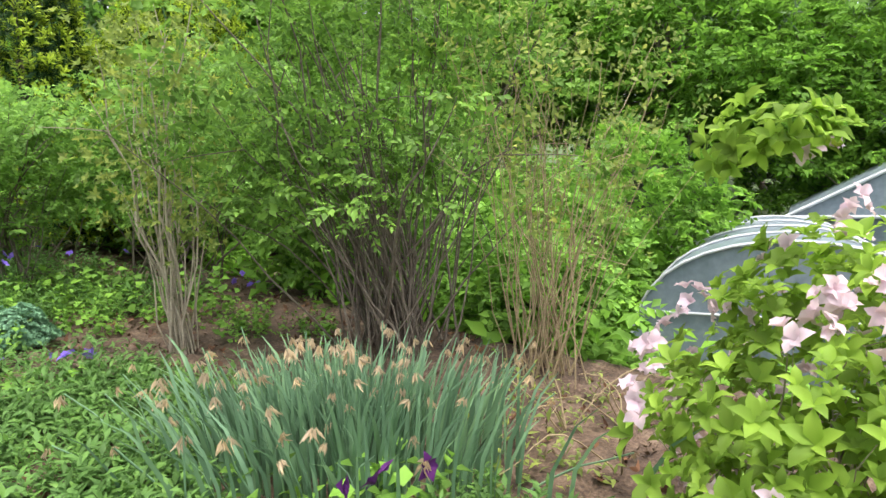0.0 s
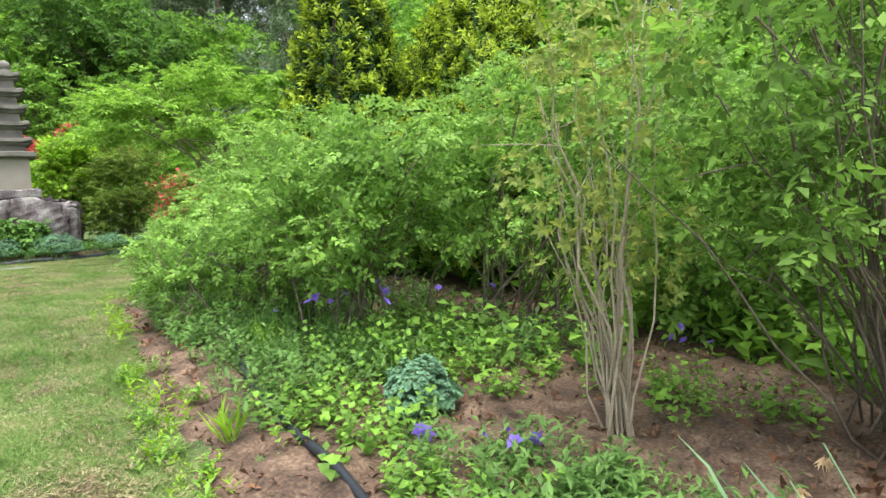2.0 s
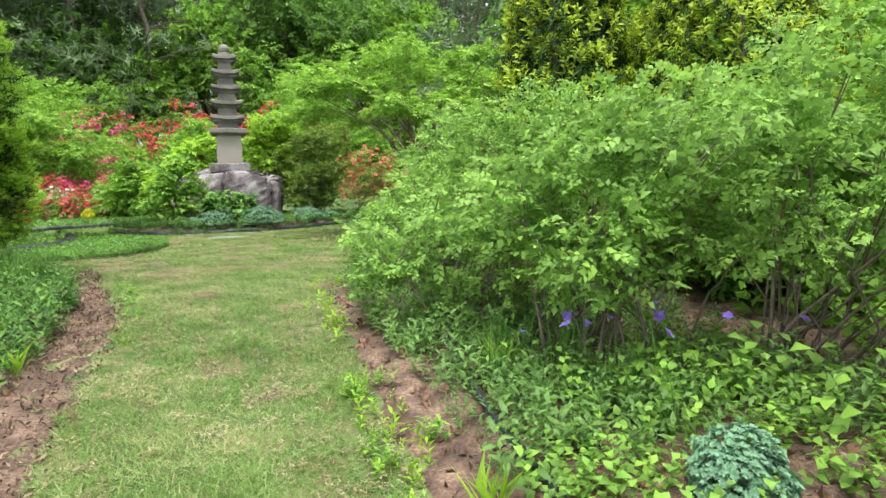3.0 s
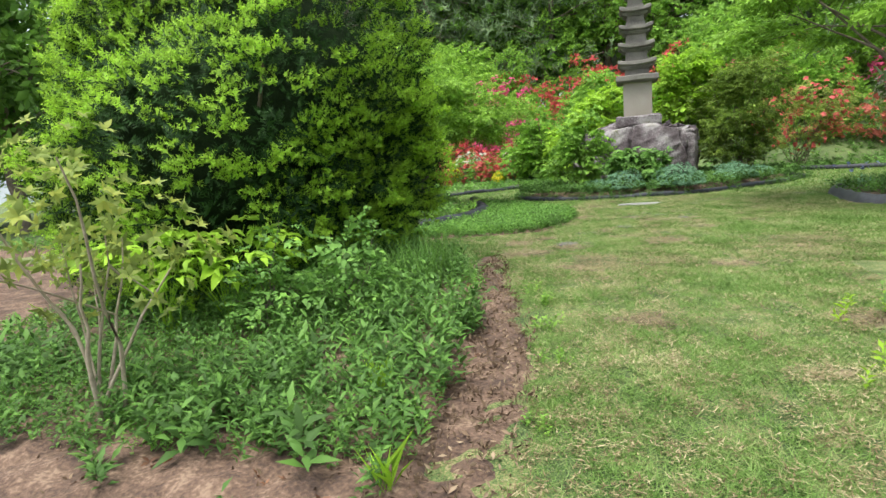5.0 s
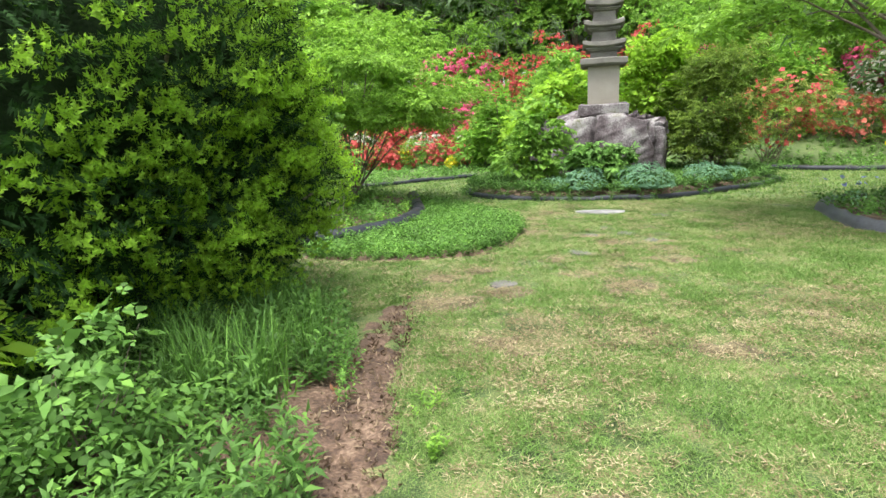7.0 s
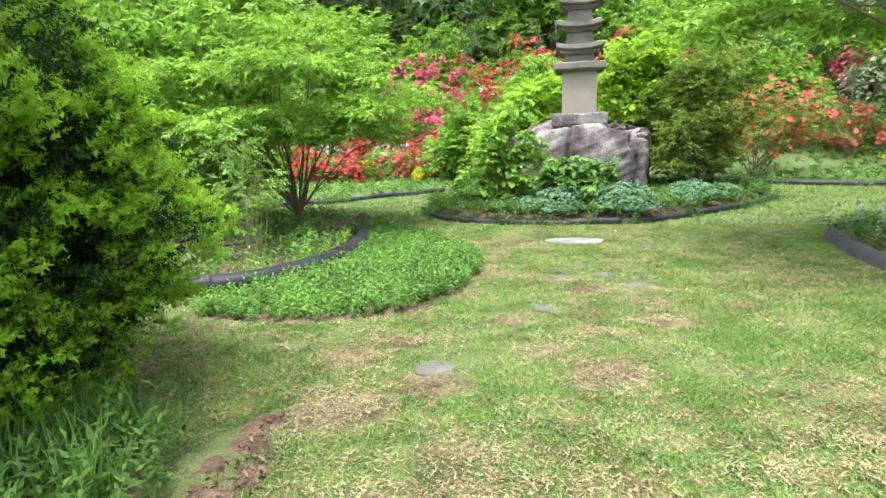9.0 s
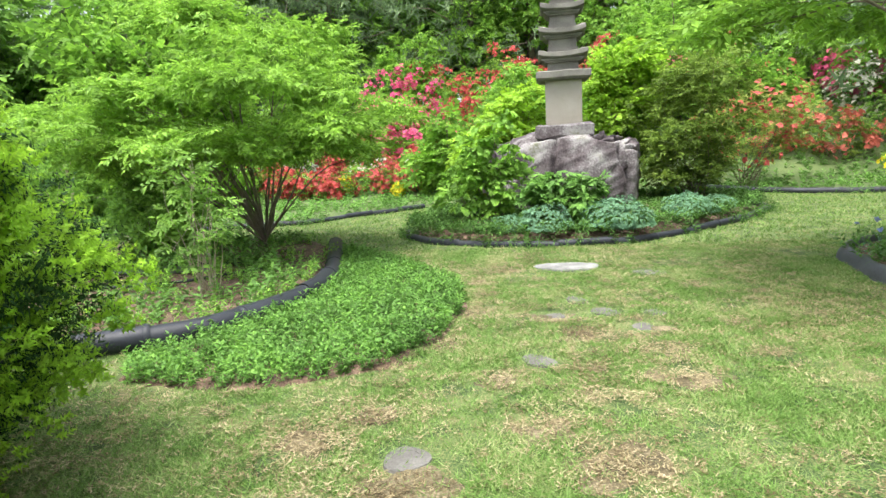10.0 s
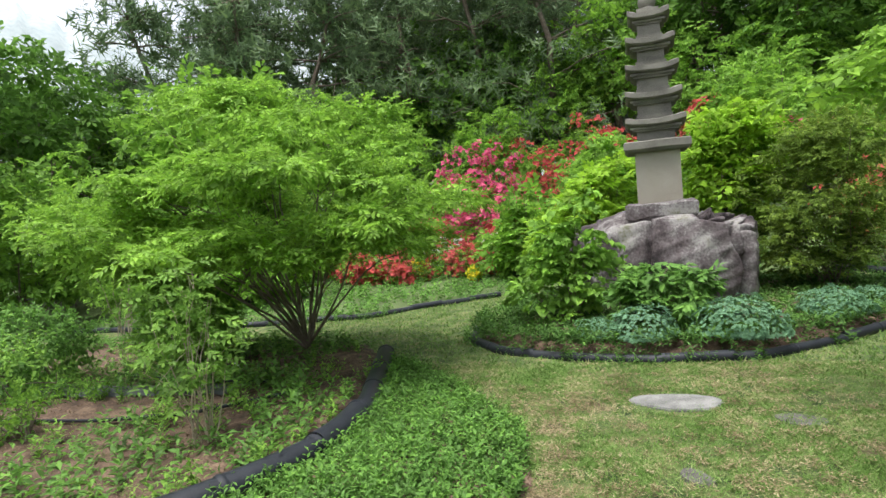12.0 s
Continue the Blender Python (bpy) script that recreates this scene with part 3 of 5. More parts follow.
bmesh.ops.create_cone(bm, cap_ends=True, segments=16, radius1=0.13, radius2=0.09, depth=0.06, matrix=Matrix.Translation((0, 0, z + 0.02)))
part("finial", worn(bm, 0.006, 9, 31), GRANITE, pagoda, "rounded stone finial", True)


def boulder(name, at, size, label, seed, mat=BOULDER, cracks=True):
    bm = bmesh.new()
    bmesh.ops.create_cube(bm, size=2)
    bmesh.ops.subdivide_edges(bm, edges=bm.edges[:], cuts=84, use_grid_fill=True)
    p = np.array([v.co[:] for v in bm.verts])
    r = np.linalg.norm(p, axis=1)[:, None]
    p = p * (0.55 + 0.45 * (np.max(np.abs(p), axis=1)[:, None] * 1.22 / r))
    p = p * np.array(size)
    n = p / (np.linalg.norm(p, axis=1)[:, None] + 1e-9)
    for k in range(16):
        g = np.random.default_rng(seed + 80 + k)
        w = g.normal(size=3) * [1, 0.8, 0.7]
        w /= np.linalg.norm(w)
        reach = np.abs(w) @ np.array(size) * g.uniform(0.74, 0.92)
        p = p - w * np.maximum(0, p @ w - reach)[:, None]
    d = 0.035 * lumps(p, 1.6, seed) + 0.02 * lumps(p, 4, seed + 1) + 0.012 * lumps(p, 13, seed + 2) + 0.006 * lumps(p, 34, seed + 3)
    if cracks:
        for k in range(9):
            g = np.random.default_rng(seed + 40 + k)
            w = g.normal(size=3) * ([1.2, 0.3, 0.25] if k % 3 else [0.2, 0.3, 1])
            w /= np.linalg.norm(w)
            s = p @ w + 0.10 * lumps(p, 2.5, seed + 60 + k) - g.uniform(-0.95, 0.95)
            d = d - 0.12 * np.exp(-(s / 0.026) ** 2) + g.uniform(-0.035, 0.035) * np.tanh(s / 0.03)
    p = p + n * d[:, None]
    for v, c in zip(bm.verts, p):
        v.co = c
    me = bpy.data.meshes.new(name)
    bm.to_mesh(me)
    bm.free()
    me.materials.append(mat)
    for f in me.polygons:
        f.use_smooth = True
    ob = new(name, me)
    ob.matrix_world = pose(*at)
    return tagged(ob, label, "boulder")


boulder("boulder", (2.25, 10.75, 0.72), (1.18, 0.85, 0.72), "large cracked purple-grey boulder under the pagoda", 4)
boulder("boulder", (0.95, 10.9, 0.75), (0.38, 0.45, 0.55), "smaller dark boulder beside the large one", 9)

# ---- pipe edgings ----


def edging(name, line, radius, label, pieces, lift=0.02):
    ob = thing(name, (0, 0, 0), label, "edging")
    pts = smooth_line(line, pieces * 6 + 1)
    z = land(pts[:, 0], pts[:, 1]) + lift
    q = np.column_stack([pts, z])
    r = np.random.default_rng(len(line))
    for i in range(pieces):
        seg = q[i * 6:i * 6 + 7].copy()
        seg[:, 2] += r.uniform(-0.012, 0.012)
        v, f = tubes([(seg, np.full(7, radius))], 14)
        c = len(v)
        seg_ob = under("pipe_length", mesh_of("pipe_length", v, f, [PIPE], smooth=True), ob)
        a, b = seg[-1] - (seg[-1] - seg[-2]) * 0.35, seg[-1] + (seg[-1] - seg[-2]) * 0.1
        v, f = tubes([(np.linspace(a, b, 4), np.array([radius * 1.02, radius * 1.1, radius * 1.1, radius * 1.02]))], 14)
        under("joint_collar", mesh_of("joint_collar", v, f, [PIPE], smooth=True), seg_ob)
    return ob


edging("pipe_edging", PIPE_LINE, 0.1, "black plastic pipe edging a curved flower bed", 9, 0.088)
edging("pipe_edging", FAR_LINE, 0.06, "black plastic pipe edging the far bed", 14, 0.04)
edging("pipe_edging", NORTH_LINE, 0.075, "black plastic pipe edging below the azaleas", 9, 0.05)
edging("pipe_edging", ISLAND[:11], 0.06, "black plastic pipe ring round the pagoda bed", 16, 0.03)
hose = thing("irrigation_hose", (0, 0, 0), "thin black irrigation hose lying on the soil", "hose")
hl = smooth_line([(3.35, -2.5), (3.22, -3.1), (3.06, -3.95), (3.0, -4.7), (3.0, -5.4), (2.93, -6.1), (2.95, -6.6), (3.0, -8.5)], 60)
v, f = tubes([(np.column_stack([hl, land(hl[:, 0], hl[:, 1]) + 0.05 + 0.01 * np.sin(np.arange(60))]), np.full(60, 0.021))], 9)
under("tube", mesh_of("hose_tube", v, f, [PIPE], smooth=True), hose)
for pts in ([(-4.2, 4.9), (-3.0, 5.0), (-2.2, 5.25), (-1.6, 5.9)], [(-4.5, 6.6), (-3.2, 6.3), (-2.0, 6.3)]):
    drip = thing("irrigation_hose", (0, 0, 0), "thin black hose between young plants", "hose")
    q = smooth_line(pts, 24)
    v, f = tubes([(np.column_stack([q, land(q[:, 0], q[:, 1]) + 0.115]), np.full(24, 0.017))], 8)
    under("tube", mesh_of("hose_tube", v, f, [PIPE], smooth=True), drip)

# black sheet wall of the right-hand bed
ml = smooth_line([(5.6, 7.1), (5.0, 6.75), (4.72, 6.3), (4.6, 5.4), (4.55, 4.6), (5.0, 3.8), (6.2, 3.35)], 50)
vs = []
for k, (off, h) in enumerate(((0, -0.05), (0.02, 0.06), (0.06, 0.12), (0.09, 0.14), (0.12, 0.13), (0.13, 0.04))):
    t = np.gradient(ml, axis=0)
    nrm = np.column_stack([-t[:, 1], t[:, 0]]) / np.linalg.norm(t, axis=1)[:, None]
    vs.append(np.column_stack([ml + nrm * off, land(ml[:, 0], ml[:, 1]) + h + 0.012 * np.sin(np.arange(50) * 1.3 + k)]))
v = np.concatenate(vs)
i = (np.arange(5)[:, None] * 50 + np.arange(49)[None]).ravel()
f = np.concatenate([np.stack([i, i + 1, i + 51], 1), np.stack([i, i + 51, i + 50], 1)])
tagged(new("edging_sheet", mesh_of("edging_sheet", v, f, [MAT], smooth=True)), "black plastic sheet edging bent round a planted bed", "edging")

# ---- stepping stones ----


def flat_stone(at, w, d, label, seed, mat=SLATE, turn=0.0):
    bm = bmesh.new()
    r = np.random.default_rng(seed)
    n = 22
    out = 1 + 0.10 * np.array([math.sin(2 * a + seed) + 0.6 * math.sin(3 * a + 2 * seed) for a in np.arange(n) * 2 * np.pi / n])
    rings = []
    for s, z in ((1.0, -0.04), (1.0, 0.006), (0.95, 0.02), (0.6, 0.024)):
        rings.append([bm.verts.new((math.cos(a) * w / 2 * o * s, math.sin(a) * d / 2 * o * s, z + r.uniform(-0.002, 0.002))) for a, o in zip(np.arange(n) * 2 * np.pi / n, out)])
    for a, b in zip(rings, rings[1:]):
        for i in range(n):
            bm.faces.new((a[i], a[(i + 1) % n], b[(i + 1) % n], b[i]))
    bm.faces.new(rings[-1])
    me = bpy.data.meshes.new("stepping_stone")
    bm.to_mesh(me)
    bm.free()
    me.materials.append(mat)
    ob = new("stepping_stone", me)
    ob.matrix_world = pose(at[0], at[1], float(land(at[0], at[1])) - (0.004 if w > 0.5 else 0.014), 0, 0, turn)
    return tagged(ob, label, "stepping stone", "stepping stones in the lawn")


flat_stone((1.94, 6.12), 0.72, 0.42, "large pale flat stone set in the lawn", 3, PALE_SLAB, 5)
for k, (x, y, w, d) in enumerate(((2.75, 5.76, 0.42, 0.3), (1.05, 1.93, 0.3, 0.24), (1.64, 3.2, 0.22, 0.3), (1.26, 2.27, 0.14, 0.12), (1.96, 4.7, 0.28, 0.2), (2.17, 4.32, 0.3, 0.24), (2.55, 4.29, 0.2, 0.18), (1.76, 4.2, 0.24, 0.18), (2.4, 3.9, 0.26, 0.2))):
    flat_stone((x, y), w * 0.85, d * 0.85, "dark flat stone sunk in worn grass", 10 + k, SLATE, 30 * k)
SPOTS = [(1.94, 6.12, 0.36), (2.75, 5.76, 0.25), (1.05, 1.93, 0.22), (1.64, 3.2, 0.22), (1.96, 4.7, 0.22), (2.17, 4.32, 0.22), (2.55, 4.29, 0.2), (1.76, 4.23, 0.24), (2.4, 3.9, 0.24),
         (2.5, 3.4, 0.2), (2.03, 1.96, 0.3), (1.66, 2.27, 0.2), (2.52, 2.91, 0.2), (2.06, 2.57, 0.2), (0.51, 2.05, 0.2), (2.93, 1.88, 0.22), (2.05, 3.68, 0.18), (1.24, 2.65, 0.16), (2.39, 0.6, 0.2)]

pr = np.random.default_rng(77)
WORN = [(1.66, 4.2, 0.24), (1.96, 3.7, 0.2), (2.42, 3.9, 0.26), (2.5, 3.4, 0.2), (2.03, 1.96, 0.3), (1.66, 2.27, 0.22), (2.52, 2.91, 0.2), (0.51, 2.05, 0.22), (0.75, 2.35, 0.2), (1.1, 1.75, 0.26), (1.3, 0.6, 0.25), (0.7, 1.35, 0.3), (2.45, 0.6, 0.22)]
WORN += [(pr.uniform(1.1, 3.6), pr.uniform(0.8, 6.6), pr.uniform(0.08, 0.18)) for _ in range(14)] + [(pr.uniform(1.6, 3.2), pr.uniform(-2.6, 0.8), pr.uniform(0.1, 0.22)) for _ in range(5)] + [(pr.uniform(1.5, 2.3), pr.uniform(-5.6, -2.8), pr.uniform(0.08, 0.2)) for _ in range(6)]
WORN += [(1.12, 4.9, 0.16), (1.08, 4.3, 0.16), (0.98, 3.5, 0.14), (1.0, 5.4, 0.16), (1.25, 5.9, 0.2)]
for k, (x, y, w) in enumerate(WORN):
    bed("bare_patch", [(x + w * math.cos(a) * (1 + 0.3 * math.sin(3 * a + k)), y + 0.8 * w * math.sin(a) * (1 + 0.3 * math.cos(2 * a + k))) for a in np.arange(12) * math.pi / 6], THATCH, "worn straw-coloured patch in the lawn", 0.008, 0.04, 0.008, 0.09, 0.16)

# ---- trees and large shrubs ----
def hgt(x, y):
    return float(land(x, y))


# yew: dark old needles over a hull painted as inner shade, bright young tips
yew = thing("yew_bush", (-1.55, 0.3, hgt(-1.55, 0.3)), "large rounded dark yew bush with bright new tips", "bush")
r = np.random.default_rng(3)
YB = [(0, 0, 1.45, 1.48, 1.48, 1.6), (-0.6, 0.5, 1.5, 1.3, 1.3, 1.4), (0.3, 0.55, 1.0, 1.15, 1.2, 0.95)]
p, d = fill(r, YB, 21000, 0.86, -1.4, 2.0)
lines = [limb(r, (r.normal() * 0.15, r.normal() * 0.15, -0.1), p[j], 0.05, 0.05, 8, 0.2) for j in r.choice(len(p), 26, replace=False)]
v, f = tubes(lines, 6)
under("trunk", mesh_of("yew_wood", v, f, [BARK], smooth=True), yew)
v, f = strew(r, [sprig(r, "flat", 0.036, 0.014, 0.14, 11, -1) for _ in range(4)], p, turned(r, len(p), 0.25, d * 1.3, 0.55), r.uniform(0.8, 1.3, size=len(p)))
under("old_growth", mesh_of("yew_old", v, f, [YEW_OLD]), yew)
core = np.array([0, 0.1, 1.35])
c = p[r.choice(len(p), 3000, replace=False)]
c = c[lumps(c, 5.5, 91) > -0.6]
o = (c - core) / np.linalg.norm(c - core, axis=1)[:, None]
c = c + o * (0.09 + 0.06 * lumps(c, 3.5, 92) + r.uniform(-0.02, 0.06, size=len(c)))[:, None]
q, o = padded(r, c, o, (17, 0.082, 0.02))
v, f = strew(r, [sprig(r, "alt", 0.026, 0.0155, 0.05, 10, -1) for _ in range(4)], q, turned(r, len(q), 0.55, o * 0.8, 0.4), r.uniform(0.7, 1.35, size=len(q)))
under("new_growth", mesh_of("yew_new", v, f, [YEW_NEW]), yew)
# added hull: its dark colour paints the shade seen between the needles
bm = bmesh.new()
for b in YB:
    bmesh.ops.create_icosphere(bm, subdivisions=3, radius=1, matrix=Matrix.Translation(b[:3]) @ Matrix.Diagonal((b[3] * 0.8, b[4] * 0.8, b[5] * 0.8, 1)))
part("shade_hull", worn(bm, 0.09, 3, 5), GAP_SHADE, yew, "near-black hull standing for shade between the needles", True)

def tiers(seed, n, rx, ry, z0, z1, rim=0.75):
    """Flat leafy layers spread through a low domed crown."""
    g = np.random.default_rng(seed)
    out = []
    for i in range(n):
        a, s = i * 2.4 + g.uniform(-0.3, 0.3), math.sqrt((i + 0.5) / n)
        top = z1 - (z1 - z0) * 0.55 * s * s
        out.append((math.cos(a) * rx * s * rim, math.sin(a) * ry * s * rim, g.uniform(z0 + (top - z0) * 0.25, top + 0.25), g.uniform(0.35, 0.7), g.uniform(0.35, 0.7), g.uniform(0.1, 0.2)))
    return out


plant("maple_tree", (-2.45, 7.65, hgt(-2.45, 7.65)), "spreading young maple with fresh green layered leaves", "tree",
      [(x + 0.0, y - 0.55, z, a, c, h) for x, y, z, a, c, h in tiers(61, 72, 2.35, 2.0, 1.05, 3.2, 0.95)],
      9000, 0, mat=MAPLE, trunk=0.034, trunk_h=0.25, stems=28, seed=11, shell=0.1, gaps=-0.45, kind_of="spray", twig=(0.068, 0.031, 0.18, 9, 0), flat=0.5, freq=3.2, pads=(6, 0.19, 0.025), tilt=0.38)
plant("maple_tree", (5.75, 4.9, hgt(5.75, 4.9) + 0.1), "bright green maple overhanging the lawn", "tree",
      [(x - 0.3, y + 0.2, z, a, c, h) for x, y, z, a, c, h in tiers(62, 44, 2.3, 2.4, 1.75, 3.7, 0.9)],
      3300, 0, mat=MAPLE, trunk=0.06, trunk_h=1.3, stems=18, seed=12, shell=0.1, gaps=-0.3, kind_of="spray", twig=(0.085, 0.042, 0.2, 8, 0), flat=0.5, pads=(6, 0.22, 0.03))
for k, (x, y, s) in enumerate(((0.95, 12.0, 1.0), (3.2, 12.2, 0.85))):
    plant("lime_maple", (x, y, hgt(x, y) + 0.15), "small lime-green maple behind the pagoda", "tree",
          [(0, 0, 1.3, 0.7, 0.7, 0.7), (0.25, 0, 1.9, 0.5, 0.5, 0.5), (-0.5, 0, 0.9, 0.6, 0.6, 0.5)] if k == 0 else [(0, 0, 1.8, 0.8, 0.7, 1.1), (0.2, 0, 2.6, 0.6, 0.6, 0.5)],
          1500, 0, mat=LIME, trunk=0.05, trunk_h=0.6, stems=10, seed=20 + k, kind_of="spray", twig=(0.12, 0.06, 0.2, 7, 1), pads=(5, 0.16, 0.03), tilt=0.4)
plant("azalea_bush", (4.4, 11.2, hgt(4.4, 11.2) + 0.15), "tall olive-green shrub with small leaves beside the pagoda", "bush",
      [(0, 0, 1.5, 0.95, 0.9, 1.05), (0.3, 0, 2.2, 0.75, 0.7, 0.55), (-0.2, -0.2, 0.8, 0.8, 0.7, 0.6)], 3300, 0, mat=OLIVE, stems=26, seed=23, kind_of="spray", twig=(0.065, 0.028, 0.13, 8, 0), shell=0.3, pads=(6, 0.12, 0.03), tilt=0.4, gaps=-0.4)
plant("azalea_bush", (6.4, 14.7, hgt(6.4, 14.7) + 0.1), "thin azalea shrub with fading orange flowers", "bush",
      [(0, 0, 1.3, 1.2, 0.9, 0.9), (0.6, 0, 1.8, 0.9, 0.8, 0.6)], 1600, 0, mat=THIN, stems=20, seed=24, kind_of="spray", twig=(0.06, 0.025, 0.12, 7), gaps=-0.2, pads=(5, 0.13, 0.03),
      accents=(("blossom", RED, 0.18, (0.07, 0.06, 0.05, 5), 0.5),))
plant("viburnum_bush", (0.75, 8.95, hgt(0.75, 8.95) + 0.1), "light green broad-leaved shrub in the pagoda bed", "bush",
      [(0, 0, 0.6, 0.58, 0.5, 0.45), (0.1, 0, 1.1, 0.42, 0.4, 0.35), (-0.2, 0, 1.35, 0.2, 0.2, 0.25), (0.3, 0.1, 1.5, 0.2, 0.2, 0.25)], 330, 0, mat=FRESH, stems=12, seed=25, kind_of="spray", twig=(0.1, 0.078, 0.17, 6, 2), tilt=0.5, pads=(3, 0.1, 0.04))
plant("peony_plant", (1.95, 8.5, hgt(1.95, 8.5) + 0.15), "bushy green peony plant before the boulder", "plant",
      [(0, 0, 0.42, 0.5, 0.4, 0.36)], 380, 0, mat=COVER, stems=10, seed=26, kind_of="spray", twig=(0.12, 0.05, 0.16, 7, 1), tilt=0.4)

# azaleas on the slope
AZ = [(-3.3, 20.4, 2.5, 3.4, MAGENTA, "magenta"), (-2.7, 19.0, 1.8, 2.0, MAGENTA, "magenta"), (-4.3, 19.6, 1.6, 1.9, MAGENTA, "magenta"), (2.6, 23.5, 1.8, 1.8, RED, "red"), (-1.0, 22.5, 2.0, 2.9, RED, "red"), (-4.6, 18.6, 1.4, 1.3, RED, "red"), (-5.8, 19.2, 1.3, 1.2, RED, "red"), (-1.9, 18.2, 1.2, 1.1, RED, "red"), (-3.4, 17.6, 1.2, 0.9, RED, "red"), (-7.6, 18.6, 1.5, 0.9, RED, "red"),
      (-9.4, 17.6, 1.4, 1.0, RED, "red"), (-6.4, 16.6, 1.0, 0.9, RED, "red"), (-5.5, 16.2, 1.1, 0.95, RED, "red"), (-4.5, 16.0, 1.0, 0.85, RED, "red"), (-3.5, 16.5, 1.1, 0.95, RED, "red"), (-2.5, 16.3, 1.0, 0.9, RED, "red"), (-3.3, 24.5, 2.1, 3.4, RED, "red"), (-5.4, 25.5, 1.9, 2.0, RED, "red"), (0.4, 22.0, 1.9, 3.3, RED, "red"), (-0.6, 25.0, 1.9, 1.6, RED, "red"), (1.0, 25.5, 1.7, 1.9, RED, "red"), (4.3, 23.5, 1.9, 2.4, RED, "scarlet"),
      (7.5, 17.5, 1.3, 1.2, RED, "red"), (9.2, 17.0, 1.4, 1.4, RED, "red"), (10.8, 17.5, 1.5, 1.5, RED, "red"), (8.6, 20.5, 1.6, 1.8, RED, "red"), (11.5, 21.0, 1.8, 1.6, MAGENTA, "magenta"), (13.5, 18.5, 1.7, 1.8, RED, "red"), (6.8, 23, 1.6, 1.6, MAGENTA, "magenta"), (9.0, 25, 1.8, 1.8, RED, "red"), (13, 24, 1.8, 1.8, RED, "red")]
for k, (x, y, w, h, m, word) in enumerate(AZ):
    plant("azalea_bush", (x, y, hgt(x, y)), word + " flowering azalea bush on the slope", "bush", [(0, 0, h * 0.5, w * 0.6, w * 0.55, h * 0.48), (w * 0.3, 0, h * 0.35, w * 0.5, w * 0.5, h * 0.34)],
          360, 0, group="flowering azaleas on the slope", mat=OLIVE if k % 2 else FRESH, stems=8, seed=100 + k, kind_of="spray", twig=(0.08, 0.035, 0.16, 6, 0), shell=0.4, pads=(4, 0.14, 0.03),
          accents=(("blossom", CORAL if x > 5 and m == RED else m, (0.9 if x > 5 or y < 17 else 2.2) if m == RED else 3.0, (0.085, 0.07, 0.04, 5, 0), 0.65),), bloom_pads=(9, 0.18, 0.06))
for k, (x, y, w, h) in enumerate(((-3.6, 17.3, 1.0, 0.9), (-2.0, 17.6, 0.9, 0.8), (11.0, 19.2, 1.6, 1.8), (9.8, 23.5, 1.8, 2.2), (12.4, 16.0, 1.2, 1.2), (-6.2, 18.0, 0.9, 0.8))):
    plant("azalea_bush", (x, y, hgt(x, y)), "white flowering azalea bush on the slope", "bush", [(0, 0, h * 0.5, w * 0.6, w * 0.55, h * 0.48)],
          380, 0, group="white azaleas on the slope", mat=WEED, stems=8, seed=140 + k, twig=(0.08, 0.035, 0.14, 6, 0), accents=(("blossom", WHITE, 0.8, (0.08, 0.07, 0.05, 5), 0.65),))
for k, (x, y, h) in enumerate(((8.9, 12.9, 0.8), (-4.0, 16.2, 0.5), (-2.3, 15.6, 0.35))):
    plant("forsythia_bush", (x, y, hgt(x, y) + 0.05), "small bush covered in yellow flowers", "bush", [(0, 0, h * 0.6, h * 0.5, h * 0.5, h * 0.45)], 160, 0, mat=LIME, stems=8, seed=150 + k,
          twig=(0.05, 0.025, 0.1, 6), accents=(("blossom", YELLOW, 1.2, (0.05, 0.04, 0.03, 5), 0.5),))

# mid-distance shrubs behind the beds
MID = [(10.2, 22.5, 2.2, 3.2), (8.0, 19.0, 1.6, 2.4), (12.5, 20.0, 2.0, 3.0), (6.4, 25.5, 2.4, 3.6), (-0.6, 15.6, 1.5, 2.2), (1.5, 18.5, 2.2, 3.0), (-13, 12, 2.6, 4.2), (-15.5, 15, 3, 5), (-11.5, 16.5, 2.6, 4.0), (-8.6, 16.5, 2.0, 2.6), (-18.5, 13, 3, 4.6), (-7.5, 13.5, 2.4, 2.6), (-10.5, 13.0, 2.6, 3.0), (-3.6, 24.5, 2.4, 4.6), (-6.8, 23, 2.6, 4.6), (0.9, 20.3, 1.4, 2.2), (5.6, 20, 2.6, 4.2), (7.6, 27.5, 3, 5), (3.4, 27.5, 3, 5), (-1.6, 28, 3, 5.4), (-9.5, 22.5, 3, 5.4), (12, 28, 3, 5.6), (15.5, 22, 3, 5), (-5.0, 28.5, 3, 5.5)]
for k, (x, y, w, h) in enumerate(MID):
    plant("broadleaf_shrub", (x, y, hgt(x, y)), "tall fresh green shrub on the wooded slope", "bush", [(0, 0, h * 0.55, w * 0.55, w * 0.55, h * 0.45), (w * 0.3, 0, h * 0.4, w * 0.45, w * 0.5, h * 0.35), (-w * 0.3, 0.2, h * 0.5, w * 0.45, w * 0.5, h * 0.35)],
          760, 0, group="shrubs on the slope", mat=WOOD_B if k % 3 else FRESH, stems=10, seed=170 + k, stem_r=0.03, kind_of="spray", twig=(0.17, 0.095, 0.34, 7, 0), shell=0.4, pads=(5, 0.34, 0.06), tilt=0.55, gaps=-0.4, freq=2.0)

